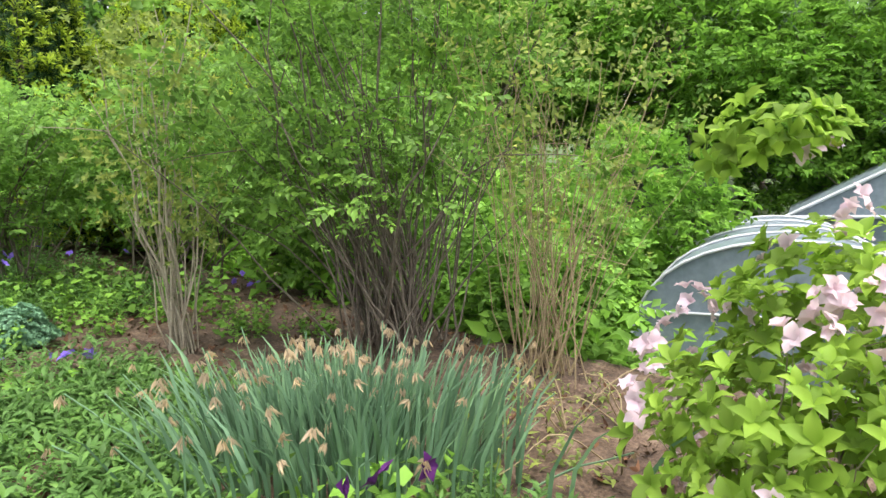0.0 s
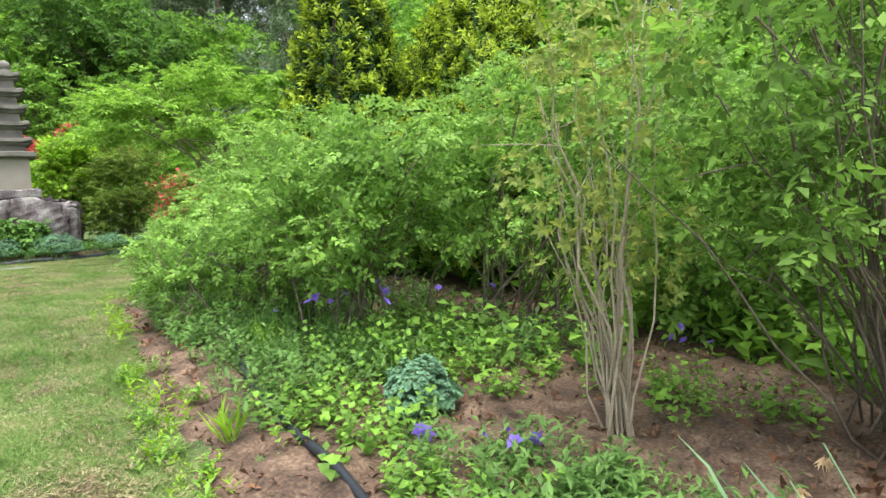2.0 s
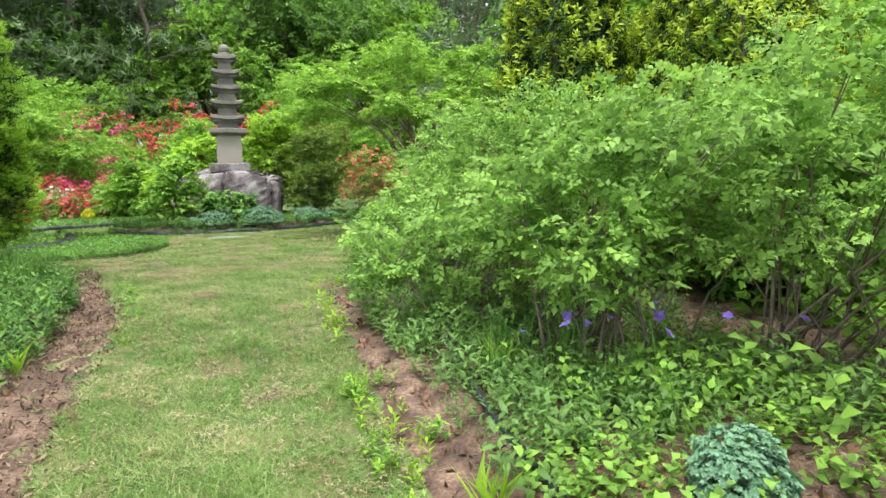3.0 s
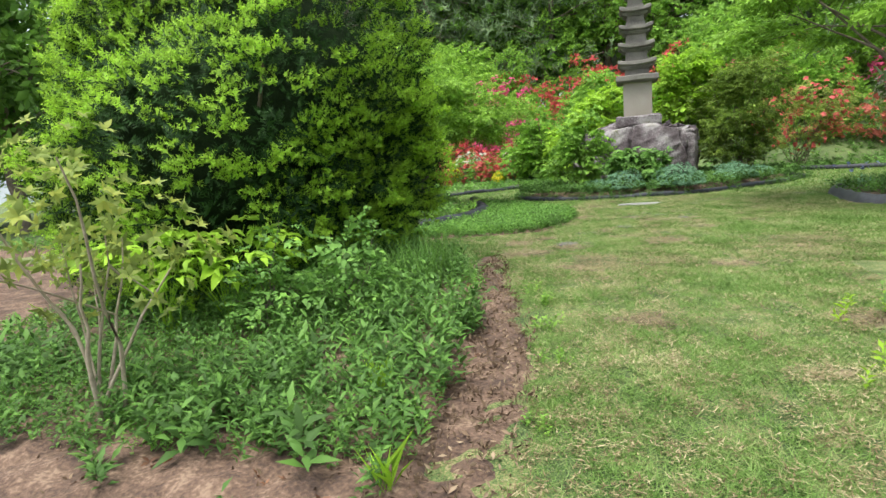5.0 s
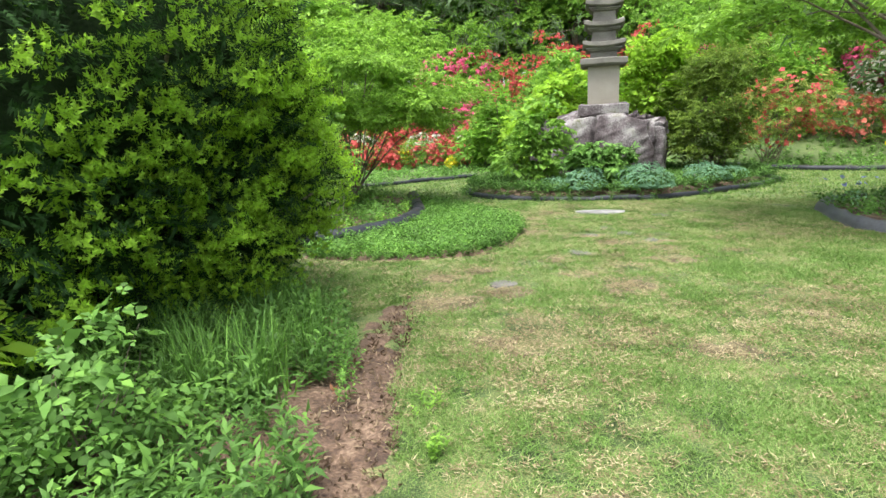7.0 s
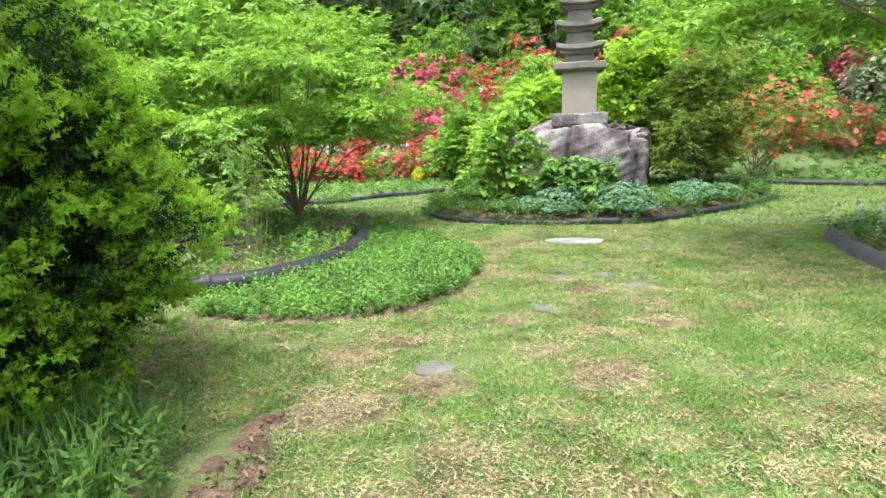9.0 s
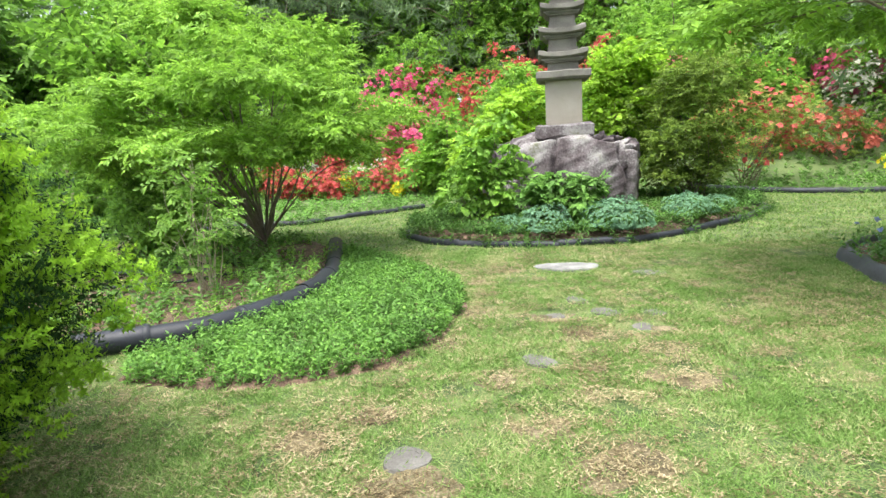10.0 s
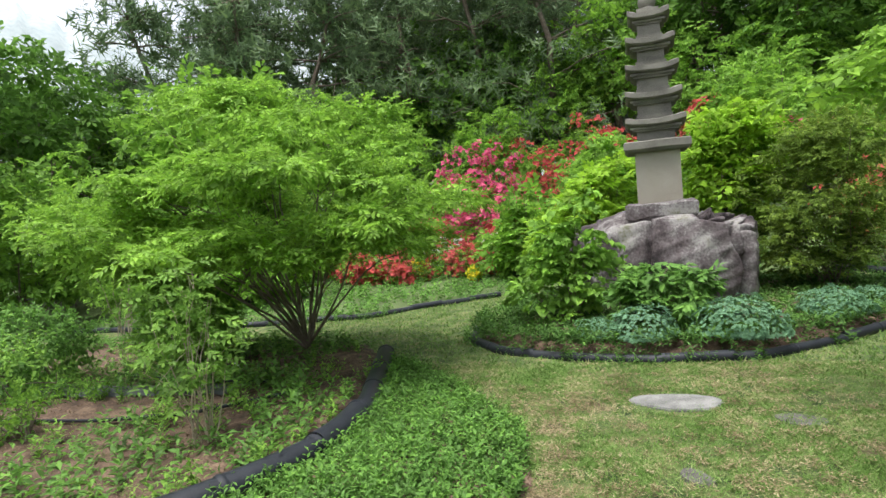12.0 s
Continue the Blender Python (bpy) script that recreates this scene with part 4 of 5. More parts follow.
# forest: a few trees, copied
def broad_tree(name, seed, mat, h, w, n, leaf=0.3):
    return plant(name, (0, 0, 0), "tall broadleaf tree on the wooded hillside", "tree", [(0, 0, h * 0.62, w, w, h * 0.3), (w * 0.5, 0, h * 0.5, w * 0.7, w * 0.7, h * 0.22), (-w * 0.5, 0.3, h * 0.45, w * 0.75, w * 0.7, h * 0.25), (0.2, w * 0.4, h * 0.72, w * 0.6, w * 0.6, h * 0.22)],
                 n, 0, group="forest trees", mat=mat, trunk=0.2, trunk_h=h * 0.3, stems=14, seed=seed, kind_of="spray", twig=(leaf, leaf * 0.57, leaf * 2, 6, 0), shell=0.4, gaps=-0.35, freq=1.0, pads=(5, leaf * 2.2, leaf * 0.4), tilt=0.6)


def pine_tree(name, seed, h, n):
    r = np.random.default_rng(seed)
    ob = thing(name, (0, 0, 0), "dark pine standing on the wooded hillside", "tree", "forest pines")
    trunk = limb(r, (0, 0, -0.3), (r.normal() * 0.4, r.normal() * 0.4, h * 0.95), 0.2, 0, 10, 0.2)
    lines, ends = [trunk], []
    for i in range(60):
        s = r.uniform(0.12, 1.0)
        a = r.uniform(0, 6.28)
        L = (1.05 - s) * h * 0.3 + 0.8
        b = trunk[0][int(s * 9)]
        e = b + np.array([math.cos(a) * L, math.sin(a) * L, L * r.uniform(-0.05, 0.3)])
        lines.append(limb(r, b, e, 0.05, 0.05, 5, 0.3))
        for _ in range(n):
            ends.append(lines[-1][0][r.integers(2, 5)] + r.normal(size=3) * [0.6, 0.6, 0.22])
    v, f = tubes(lines, 4)
    under("trunk", mesh_of("pine_wood", v, f, [BARK], smooth=True), ob)
    p = np.array(ends)
    v, f = strew(r, [sprig(r, "alt", 0.42, 0.09, 0.6, 10, -1) for _ in range(3)], p, turned(r, len(p), 0.3, None, 0.6), r.uniform(0.7, 1.3, size=len(p)))
    under("crown", mesh_of("pine_needles", v, f, [PINE]), ob)
    return ob


oaks = [broad_tree("forest_tree", 200, WOOD, 8.5, 2.8, 1150), broad_tree("forest_tree", 201, WOOD_B, 7.5, 2.6, 1100), broad_tree("forest_tree", 202, WOOD, 10, 3.0, 1200)]
near_trees = [broad_tree("forest_tree", 203, WOOD_B, 7.5, 2.4, 3600, 0.16)]
pines = [pine_tree("pine_tree", 210, 13.5, 12), pine_tree("pine_tree", 211, 15.5, 12)]
SPOT = []
r = np.random.default_rng(5)
for k in range(13):
    SPOT.append(("p", -15 + 3.0 * k + r.uniform(-0.8, 0.8), 33 + r.uniform(0, 5)))
for k in range(9):
    SPOT.append(("p", -13 + 3.9 * k + r.uniform(-1, 1), 40 + r.uniform(0, 4)))
for k in range(8):
    SPOT.append(("o", -13 + 3.6 * k + r.uniform(-0.8, 0.8), 29.5 + r.uniform(-1, 1.5)))
for a in range(11):
    w = radians(62 - 9.0 * a)
    SPOT.append(("o" if a % 3 else "p", 2 + 23 * math.cos(w) + r.uniform(-2, 2), -6 + 23 * math.sin(w) + r.uniform(-2, 2)))
for a in range(9):
    w = radians(56 - 11 * a)
    SPOT.append(("p", 2 + 33 * math.cos(w), -6 + 33 * math.sin(w)))
SPOT += [("o", -15, 24), ("o", -18, 21), ("o", -22, 24), ("p", -20, 32), ("o", -25, 27), ("o", -30, 30), ("o", -19, 17.5), ("o", -23, 18)]
SPOT += [("p", -11.5 + 3.1 * k, 36.3 + (k % 3)) for k in range(12)]
SPOT += [("p", 2 + 28 * math.cos(radians(66 - 10 * a)), -6 + 28 * math.sin(radians(66 - 10 * a))) for a in range(8)]
SPOT += [("o", -12, 19), ("o", -24, 20), ("p", -17, 28), ("p", -12, 30), ("p", -23, 36), ("p", -14, 38)]
SPOT += [("p", 1.7 + d * math.cos(radians(a)), 1 + d * math.sin(radians(a))) for a, d in ((110, 29), (114, 31), (118, 28), (122, 30), (126, 28), (129.5, 30), (133, 29), (106, 30), (101, 31), (96, 30))]
SPOT += [("n", 20, -8), ("p", 22, -10), ("n", 20, -12.5), ("p", 24, -6), ("p", 25, -13)]
SPOT += [("o", -17, 9), ("o", -20, 5.5), ("o", -14.5, 8.3), ("o", -21, 11)]
SPOT += [("n", 12.5, 6.5), ("n", 11.5, 1.5), ("n", 17, -1), ("n", 18.5, -5)]
count = {"o": 0, "p": 0, "n": 0}
for kind, x, y in SPOT:
    src = {"o": oaks, "p": pines, "n": near_trees}[kind]
    i = count[kind]
    count[kind] += 1
    m = pose(x, y, hgt(x, y) - 0.1, 0, 0, 137.0 * i)
    if i < len(src):
        src[i].matrix_basis = m
    else:
        copy_thing(src[i % len(src)], m)

# ---- east bed: shrubs passed at the start ----
EB = dict(mat=ROSE, bark=BARK, stems=30, stem_r=0.009, stem_spread=0.2, twig=(0.041, 0.026, 0.12, 7, 1), kind_of="spray", shell=0.3, gaps=-0.1, freq=3.6, pads=(5, 0.08, 0.03), tilt=0.6)
plant("rose_bush", (3.35, -2.75, hgt(3.35, -2.75)), "low spreading rose bush with light green leaves", "bush", [(0.1, 0, 0.55, 0.55, 0.7, 0.42), (-0.25, 0.3, 0.45, 0.35, 0.4, 0.35), (0.3, -0.4, 0.75, 0.45, 0.45, 0.35)], 1050, 0, seed=301, **EB)
plant("rose_bush", (3.95, -3.7, hgt(3.95, -3.7)), "dense rose bush with many thin dark stems", "bush", [(0, 0, 0.95, 0.62, 0.62, 0.55), (-0.3, -0.2, 0.9, 0.45, 0.45, 0.4), (0.2, -0.5, 1.1, 0.5, 0.45, 0.45)], 1700, 0, seed=302, **EB)
plant("rose_bush", (4.6, -2.3, hgt(4.6, -2.3)), "tall leafy rose bush", "bush", [(0, 0, 1.1, 0.85, 0.9, 0.7), (0.2, 0.9, 1.2, 0.7, 0.8, 0.6), (-0.4, -0.2, 1.2, 0.5, 0.6, 0.5)], 2000, 0, seed=303, **EB)
plant("rose_bush", (5.1, -4.1, hgt(5.1, -4.1)), "tall leafy shrub with fresh green leaves", "bush", [(0, 0, 1.25, 0.8, 0.9, 0.85), (0.3, -0.8, 1.3, 0.7, 0.8, 0.75), (-0.3, -0.5, 1.5, 0.5, 0.6, 0.5)], 2000, 0, seed=304, **EB)
plant("azalea_bush", (4.15, -5.7, hgt(4.15, -5.7)), "slender azalea with pale bare stems and sparse yellowish leaves", "bush", [(0, 0, 1.3, 0.5, 0.5, 0.6), (0.05, 0.1, 0.85, 0.4, 0.4, 0.35), (-0.1, -0.1, 1.75, 0.4, 0.4, 0.35)], 640, 0, mat=THIN, bark=PALE_BARK,
      stems=26, stem_r=0.007, stem_spread=0.045, seed=305, kind_of="whorl", twig=(0.04, 0.016, 0.025, 6, 1), shell=0.1, gaps=-0.4, up=0.8, lean=0.6)
plant("spirea_bush", (5.0, -6.6, hgt(5.0, -6.6)), "vase-shaped shrub of many thin dark stems", "bush", [(0, 0, 1.55, 1.25, 1.2, 0.7), (0.1, 0.1, 2.15, 1.1, 1.1, 0.6), (-0.4, 0.2, 1.15, 0.7, 0.7, 0.35)], 2300, 0, mat=SPIREA, bark=BARK,
      stems=105, stem_r=0.0085, stem_spread=0.15, seed=306, kind_of="spray", twig=(0.04, 0.023, 0.11, 8), shell=0.15, gaps=-0.05, pads=(5, 0.1, 0.04), tilt=0.7)
plant("spirea_bush", (5.15, -7.5, hgt(5.15, -7.5)), "dry-looking shrub of tan bare twigs", "bush", [(0, 0, 1.6, 0.75, 0.75, 0.6), (0.1, -0.1, 1.0, 0.5, 0.5, 0.4)], 420, 0, mat=THIN, bark=TAN_TWIG,
      stems=62, stem_r=0.0042, stem_spread=0.1, seed=307, twig=(0.04, 0.02, 0.09, 5), shell=0.1, gaps=-0.4)
for k, (x, y, w, h, m) in enumerate(((6.3, -5.2, 1.0, 1.6, ROSE), (6.7, -6.4, 1.0, 1.5, FRESH), (6.2, -7.1, 0.6, 0.9, FRESH), (7.6, -4.6, 1.3, 2.2, ROSE), (8.4, -6.0, 1.4, 2.2, FRESH), (6.4, -2.8, 1.2, 2.0, ROSE), (9.5, -3.6, 1.8, 3.0, WOOD_B), (10.5, -6.5, 1.8, 3.0, WOOD_B), (8.4, 0.4, 1.9, 3.4, WOOD_B), (10.3, -1.0, 1.9, 3.6, WOOD_B), (10.5, -12.0, 1.6, 2.6, WOOD))):
    plant("broadleaf_shrub", (x, y, hgt(x, y)), "loose green shrub behind the flower bed", "bush", [(0, 0, h * 0.5, w * 0.65, w * 0.65, h * 0.45), (w * 0.35, 0, h * 0.4, w * 0.5, w * 0.5, h * 0.35), (-w * 0.35, 0.1, h * 0.45, w * 0.5, w * 0.5, h * 0.4)],
          1300, 0, group="shrubs behind the east bed", mat=m, stems=16, seed=320 + k, kind_of="spray", twig=(0.06 + 0.006 * min(k, 6), 0.034 + 0.004 * min(k, 6), 0.18, 8, 0), shell=0.35, pads=(5, 0.15 + 0.02 * min(k, 4), 0.04), gaps=-0.4, tilt=0.6)


def conifer(at, h, w, seed, tip, share, label):
    r = np.random.default_rng(seed)
    ob = thing("yew_tree", at, label, "tree")
    v, f = tubes([limb(r, (0, 0, -0.1), (0, 0, h * 0.9), 0.09, 0, 6, 0.2)], 7)
    under("trunk", mesh_of("yew_trunk", v, f, [BARK], smooth=True), ob)
    n = 3000
    s = r.uniform(0.05, 1, size=n) ** 1.2
    a = r.uniform(0, 6.28, size=n)
    rad = w * np.sqrt(1 - s * 0.97) * (0.75 + 0.25 * np.sqrt(r.uniform(size=n))) * (1 + 0.15 * np.sin(a * 5 + s * 9))
    p = np.column_stack([np.cos(a) * rad, np.sin(a) * rad, s * h])
    d = np.column_stack([np.cos(a), np.sin(a), 0.5 + 0 * a])
    v, f = strew(r, [sprig(r, "flat", 0.06, 0.02, 0.18, 13, -1) for _ in range(3)], p, turned(r, n, 0.5, d, 0.4), r.uniform(0.8, 1.3, size=n))
    under("old_growth", mesh_of("conifer_old", v, f, [YEW_OLD]), ob)
    k = r.uniform(size=n) < share
    q = p[k] + d[k] * 0.06
    v, f = strew(r, [sprig(r, "alt", 0.075, 0.03, 0.1, 9, 0) for _ in range(3)], q, turned(r, len(q), 0.8, d[k], 0.35), r.uniform(0.8, 1.5, size=len(q)))
    under("new_growth", mesh_of("conifer_new", v, f, [tip]), ob)
    return ob


plant("rose_bush", (4.3, -0.9, hgt(4.3, -0.9)), "tall leafy rose bush at the lawn edge", "bush", [(0, 0, 1.0, 0.75, 0.75, 0.7), (0.2, 0.5, 1.2, 0.7, 0.7, 0.6), (-0.4, -0.3, 0.6, 0.5, 0.6, 0.45)], 1700, 0, seed=308, **EB)
plant("rose_bush", (3.6, -1.5, hgt(3.6, -1.5)), "low rose bush at the lawn edge", "bush", [(0, 0, 0.55, 0.55, 0.65, 0.45), (0.4, 0.2, 0.9, 0.5, 0.5, 0.4)], 1100, 0, seed=309, **EB)
conifer((5.35, -1.0, hgt(5.35, -1.0)), 3.5, 0.85, 401, GOLD, 0.5, "dark conical yew with golden tips")
conifer((6.9, -1.6, hgt(6.9, -1.6)), 3.3, 1.5, 402, GOLD, 0.95, "broad golden-leaved yew tree behind roses")

# pink azalea by the start
plant("azalea_bush", (4.12, -8.8, hgt(4.12, -8.8)), "pale pink royal azalea in flower with light green leaves", "bush", [(0, 0, 0.5, 0.5, 0.5, 0.36), (0.12, -0.08, 0.82, 0.34, 0.32, 0.2), (-0.1, -0.1, 0.3, 0.48, 0.45, 0.26), (-0.02, 0.12, 1.24, 0.1, 0.16, 0.1)], 820, 0, mat=ROYAL, bark=PALE_BARK,
      stems=40, stem_r=0.005, seed=410, kind_of="whorl", twig=(0.056, 0.03, 0.03, 5, 2), shell=0.2, gaps=-0.6, up=0.9, lean=0.4, accents=(("blossom", PINK, 0.34, (0.036, 0.03, 0.015, 5, 2), 0.92),), bloom_pads=(5, 0.06, 0.03))

# daffodils gone over
daff = thing("daffodil_clump", (3.76, -7.36, hgt(3.76, -7.36)), "dense clump of daffodil leaves with withered flowers", "plant")
r = np.random.default_rng(31)
n = 1000
turn_d = np.array([[0.82, 0.57], [-0.57, 0.82]])
base = np.column_stack([(r.normal(size=(n, 2)) * [0.17, 0.26]) @ turn_d, np.zeros(n)])
lv, lf = [], []
for b in base:
    out = b * [0.18, 0.18, 0] + np.append(r.normal(size=2) * 0.045, 0)
    L, w = r.uniform(0.34, 0.55), r.uniform(0.012, 0.019)
    side = np.array([r.normal(), r.normal(), 0])
    side /= np.linalg.norm(side)
    k = len(lv)
    for s in (0, 0.4, 0.75, 1.0):
        c = b + out * s * s * 1.1 + np.array([0, 0, L * (s - 0.18 * s * s * s)])
        ww = w * (1 - 0.9 * max(0, s - 0.6) / 0.4)
        lv += [c - side * ww * 0.5, c + side * ww * 0.5]
    for j in range(3):
        o = k + 2 * j
        lf += [(o, o + 1, o + 3), (o, o + 3, o + 2)]
under("leaves", mesh_of("daffodil_leaves", np.array(lv), np.array(lf), [BLADE]), daff)
for i in range(110):
    b = np.append((r.normal(size=2) * [0.17, 0.26]) @ turn_d, 0)
    e = b * [1.5, 1.5, 0] + [0, 0, r.uniform(0.36, 0.56) - 0.3 * np.linalg.norm(b)]
    v, f = tubes([limb(r, b, e, 0.0045, 0.02, 5, 0.7)], 4)
    stalk = under("stalk", mesh_of("daffodil_stalk", v, f, [BLADE]), daff)
    v, f = strew(r, [sprig(r, "blade", 0.042, 0.008, 0.05, 11)], e[None], turned(r, 1, -1.4, None, 0.35), np.array([r.uniform(0.8, 1.4)]))
    under("withered_flower", mesh_of("daffodil_head", v, f, [WITHER]), stalk)


# ---- greenhouse tunnel below the terrace ----
tunnel = thing("greenhouse_tunnel", (8.4, -8.4, hgt(8.4, -8.4)), "low plastic-covered greenhouse tunnel with steel hoops", "greenhouse", turn=8)
arch = [(math.cos(a) * 1.4, max(0, math.sin(a)) ** 0.6 * 1.45) for a in np.linspace(0, np.pi, 19)]
vs = [(x, y, z) for x in (0, 4.5) for y, z in arch]
f = [(i, i + 1, 19 + i + 1) for i in range(18)] + [(i, 19 + i + 1, 19 + i) for i in range(18)]
me = mesh_of("film_cover", np.array(vs), np.array(f), [FILM])
under("film_cover", me, tunnel, "bluish translucent film")
vs = [(0.004, 0, 0.0)] + [(0.004, y, z) for y, z in arch]
under("end_wall", mesh_of("end_wall", np.array(vs), np.array([(0, i + 1, i + 2) for i in range(18)]), [FILM]), tunnel)
for x in (-0.01, 1.1, 2.2, 3.3, 4.45):
    v, f = tubes([(np.array([(x, y * 1.01, z * 1.01) for y, z in arch]), np.full(19, 0.016))], 7)
    under("hoop", mesh_of("hoop", v, f, [STEEL], smooth=True), tunnel)
v, f = tubes([(np.array([(-0.02, -1.32, 0.75), (-0.02, 0, 0.76), (-0.02, 1.32, 0.75)]), np.full(3, 0.014))], 7)
under("cross_bar", mesh_of("cross_bar", v, f, [STEEL]), tunnel)
shed = thing("greenhouse", (16.4, -10.4, hgt(16.4, -10.4)), "large greenhouse with a pale gabled roof", "greenhouse", turn=4)
part("wall", slab(bmesh.new(), 6, 5, 0, 1.6), FILM, shed)
bm = bmesh.new()
q = [bm.verts.new(c) for c in ((-3.1, -2.7, 1.56), (3.1, -2.7, 1.56), (3.1, 0, 3.0), (-3.1, 0, 3.0), (3.1, 2.7, 1.56), (-3.1, 2.7, 1.56))]
for ids in ((0, 1, 2, 3), (3, 2, 4, 5), (1, 4, 2), (0, 3, 5)):
    bm.faces.new([q[i] for i in ids])
part("roof", bm, FILM, shed, "pale blue-grey sloping roof")
for line in (((-3.13, -2.72, 1.57), (-3.13, 0, 3.02)), ((-3.13, 2.72, 1.57), (-3.13, 0, 3.02)), ((-3.13, -2.72, 1.57), (-3.13, 2.72, 1.57)), ((-3.13, 0, 1.57), (-3.13, 0, 3.02))):
    v, f = tubes([(np.array(line), np.full(2, 0.03))], 7)
    under("frame_tube", mesh_of("frame_tube", v, f, [STEEL]), shed)

# ---- small plants ----
def small(name, label, category, group, mats, build, spots, seed):
    """One plant built by build(r) as parts (name, material, (vertices, triangles)), then copied to the spots (x, y, lift, size)."""
    r = np.random.default_rng(seed)
    variants = []
    for k in range(min(3, len(spots))):
        ob = thing(name, (0, 0, 0), label, category, group)
        for pname, mat, (v, f) in build(r):
            under(pname, mesh_of(name + "_" + pname, v, f, [mat]), ob)
        variants.append(ob)
    for i, (x, y, lift, s) in enumerate(spots):
        m = pose(x, y, hgt(x, y) + lift, 0, 0, r.uniform(0, 360)) @ Matrix.Scale(s, 4)
        if i < len(variants):
            variants[i].matrix_basis = m
        else:
            src = variants[i % len(variants)]
            keep = src.matrix_basis.copy()
            src.matrix_basis = pose(0, 0, 0)
            copy_thing(src, m)
            src.matrix_basis = keep


def dome(mat, w, h, n, tw, kind="whorl", name="foliage"):
    def build(r):
        p, d = fill(r, [(0, 0, h * 0.25, w, w, h * 0.75)], n, 0.8, -2, 3, 0.8)
        p[:, 2] = np.maximum(p[:, 2], 0.01)
        return [(name, mat, strew(r, [sprig(r, kind, *tw) for _ in range(3)], p, turned(r, len(p), 0.7, d, 0.25), r.uniform(0.8, 1.2, size=len(p))))]
    return build


def leafy_weed(mat, n, tw, spread, flower=None):
    def build(r):
        p = np.column_stack([r.normal(size=n) * spread, r.normal(size=n) * spread, np.zeros(n)])
        out = [("foliage", mat, strew(r, [sprig(r, "alt", *tw) for _ in range(3)], p, turned(r, n, 1.2, p * 3, 0.15), r.uniform(0.6, 1.2, size=n)))]
        if flower:
            m, k, hh = flower
            q = np.column_stack([r.normal(size=k) * spread * 1.2, r.normal(size=k) * spread * 1.2, r.uniform(0.8, 1.1, size=k) * hh])
            out += [("flower", m, strew(r, [sprig(r, "whorl", 0.036, 0.03, 0.015, 6)], c[None], turned(r, 1, 0.5, None, 0.5), np.array([r.uniform(0.8, 1.2)]))) for c in q]
        return out
    return build


def peony_leaves(r):
    """Arching stalks, each with broad pointed leaflets in a flat layer."""
    lines, ends, ways = [], [], []
    for i in range(13):
        a, reach = i * 2.4, r.uniform(0.12, 0.4)
        e = np.array([math.cos(a) * reach, math.sin(a) * reach, r.uniform(0.4, 0.62)])
        lines.append(limb(r, (r.normal() * 0.03, r.normal() * 0.03, -0.03), e, 0.005, 0.12, 7, 0.6))
        ends.append(e)
        ways.append([math.cos(a), math.sin(a), 0])
    leaves = strew(r, [spray(r, 0.13, 0.062, 0.2, 7, 2) for _ in range(3)], np.array(ends), layered(r, 13, np.array(ways) * 2, 0.2), r.uniform(0.8, 1.15, size=13))
    return [("stalk", LIME, tubes([one], 5)) for one in lines] + [("foliage", LIME, leaves)]


small("sedum_clump", "round cushion of blue-green sedum", "plant", "", None, dome(SEDUM, 0.17, 0.24, 1900, (0.018, 0.013, 0.02, 6, 0)), [(3.6, -4.95, 0.02, 1.0)], 501)
small("sedum_clump", "mounded blue-green clump in the pagoda bed", "plant", "sedum clumps in the pagoda bed", None, dome(SEDUM, 0.42, 0.4, 1600, (0.027, 0.016, 0.04, 7, 0)),
      [(1.7, 7.98, 0.12, 0.92), (2.68, 8.0, 0.12, 1.05), (1.2, 8.15, 0.1, 0.6), (3.85, 8.95, 0.14, 0.85), (4.5, 9.8, 0.12, 0.6)], 502)
small("aquilegia_plant", "clump of lobed leaves with violet flowers", "plant", "violet-flowered plants", None, leafy_weed(FRESH, 34, (0.055, 0.042, 0.3, 8), 0.13, (VIOLET, 4, 0.48)),
      [(3.72, -4.35, 0.03, 1.0), (4.0, -4.35, 0.03, 0.95), (3.5, -4.1, 0.03, 0.9), (4.6, -5.75, 0.03, 0.8)], 503)
small("aquilegia_plant", "low seedling with violet flowers", "plant", "violet seedlings", None, leafy_weed(COVER, 9, (0.05, 0.04, 0.08, 5), 0.06, (VIOLET, 2, 0.13)), [(3.35, -5.35, 0.02, 1.0), (3.65, -5.6, 0.02, 0.9), (3.5, -5.75, 0.02, 1.0)], 504)
small("aquilegia_plant", "leafy clump of lobed green leaves", "plant", "leafy clumps in the east bed", None, leafy_weed(FRESH, 18, (0.05, 0.04, 0.16, 7), 0.09), [(3.12, -5.15, 0.02, 1.1), (3.2, -4.55, 0.02, 1.0), (4.05, -5.0, 0.02, 1.0), (4.6, -5.5, 0.02, 1.1), (3.35, -4.75, 0.02, 0.9), (3.15, -5.55, 0.02, 1.0), (3.22, -4.92, 0.02, 1.2), (3.38, -5.12, 0.02, 1.1), (3.05, -4.72, 0.02, 1.0), (3.85, -4.75, 0.02, 1.1), (4.2, -4.6, 0.02, 1.2), (4.4, -5.0, 0.02, 1.0), (4.3, -4.15, 0.02, 1.9), (4.5, -4.55, 0.02, 1.9), (4.1, -3.9, 0.02, 1.7), (4.75, -4.9, 0.02, 1.8), (3.3, -5.75, 0.02, 1.0), (4.85, -6.1, 0.02, 1.1), (3.0, -5.9, 0.02, 1.0)], 535)
small("bluebell_plant", "clump of pale blue flowers in the sheet-edged bed", "plant", "", None, leafy_weed(SEDUM, 14, (0.06, 0.03, 0.2, 7), 0.1, (BLUE, 9, 0.34)), [(4.95, 5.7, 0.1, 1.0)], 536)
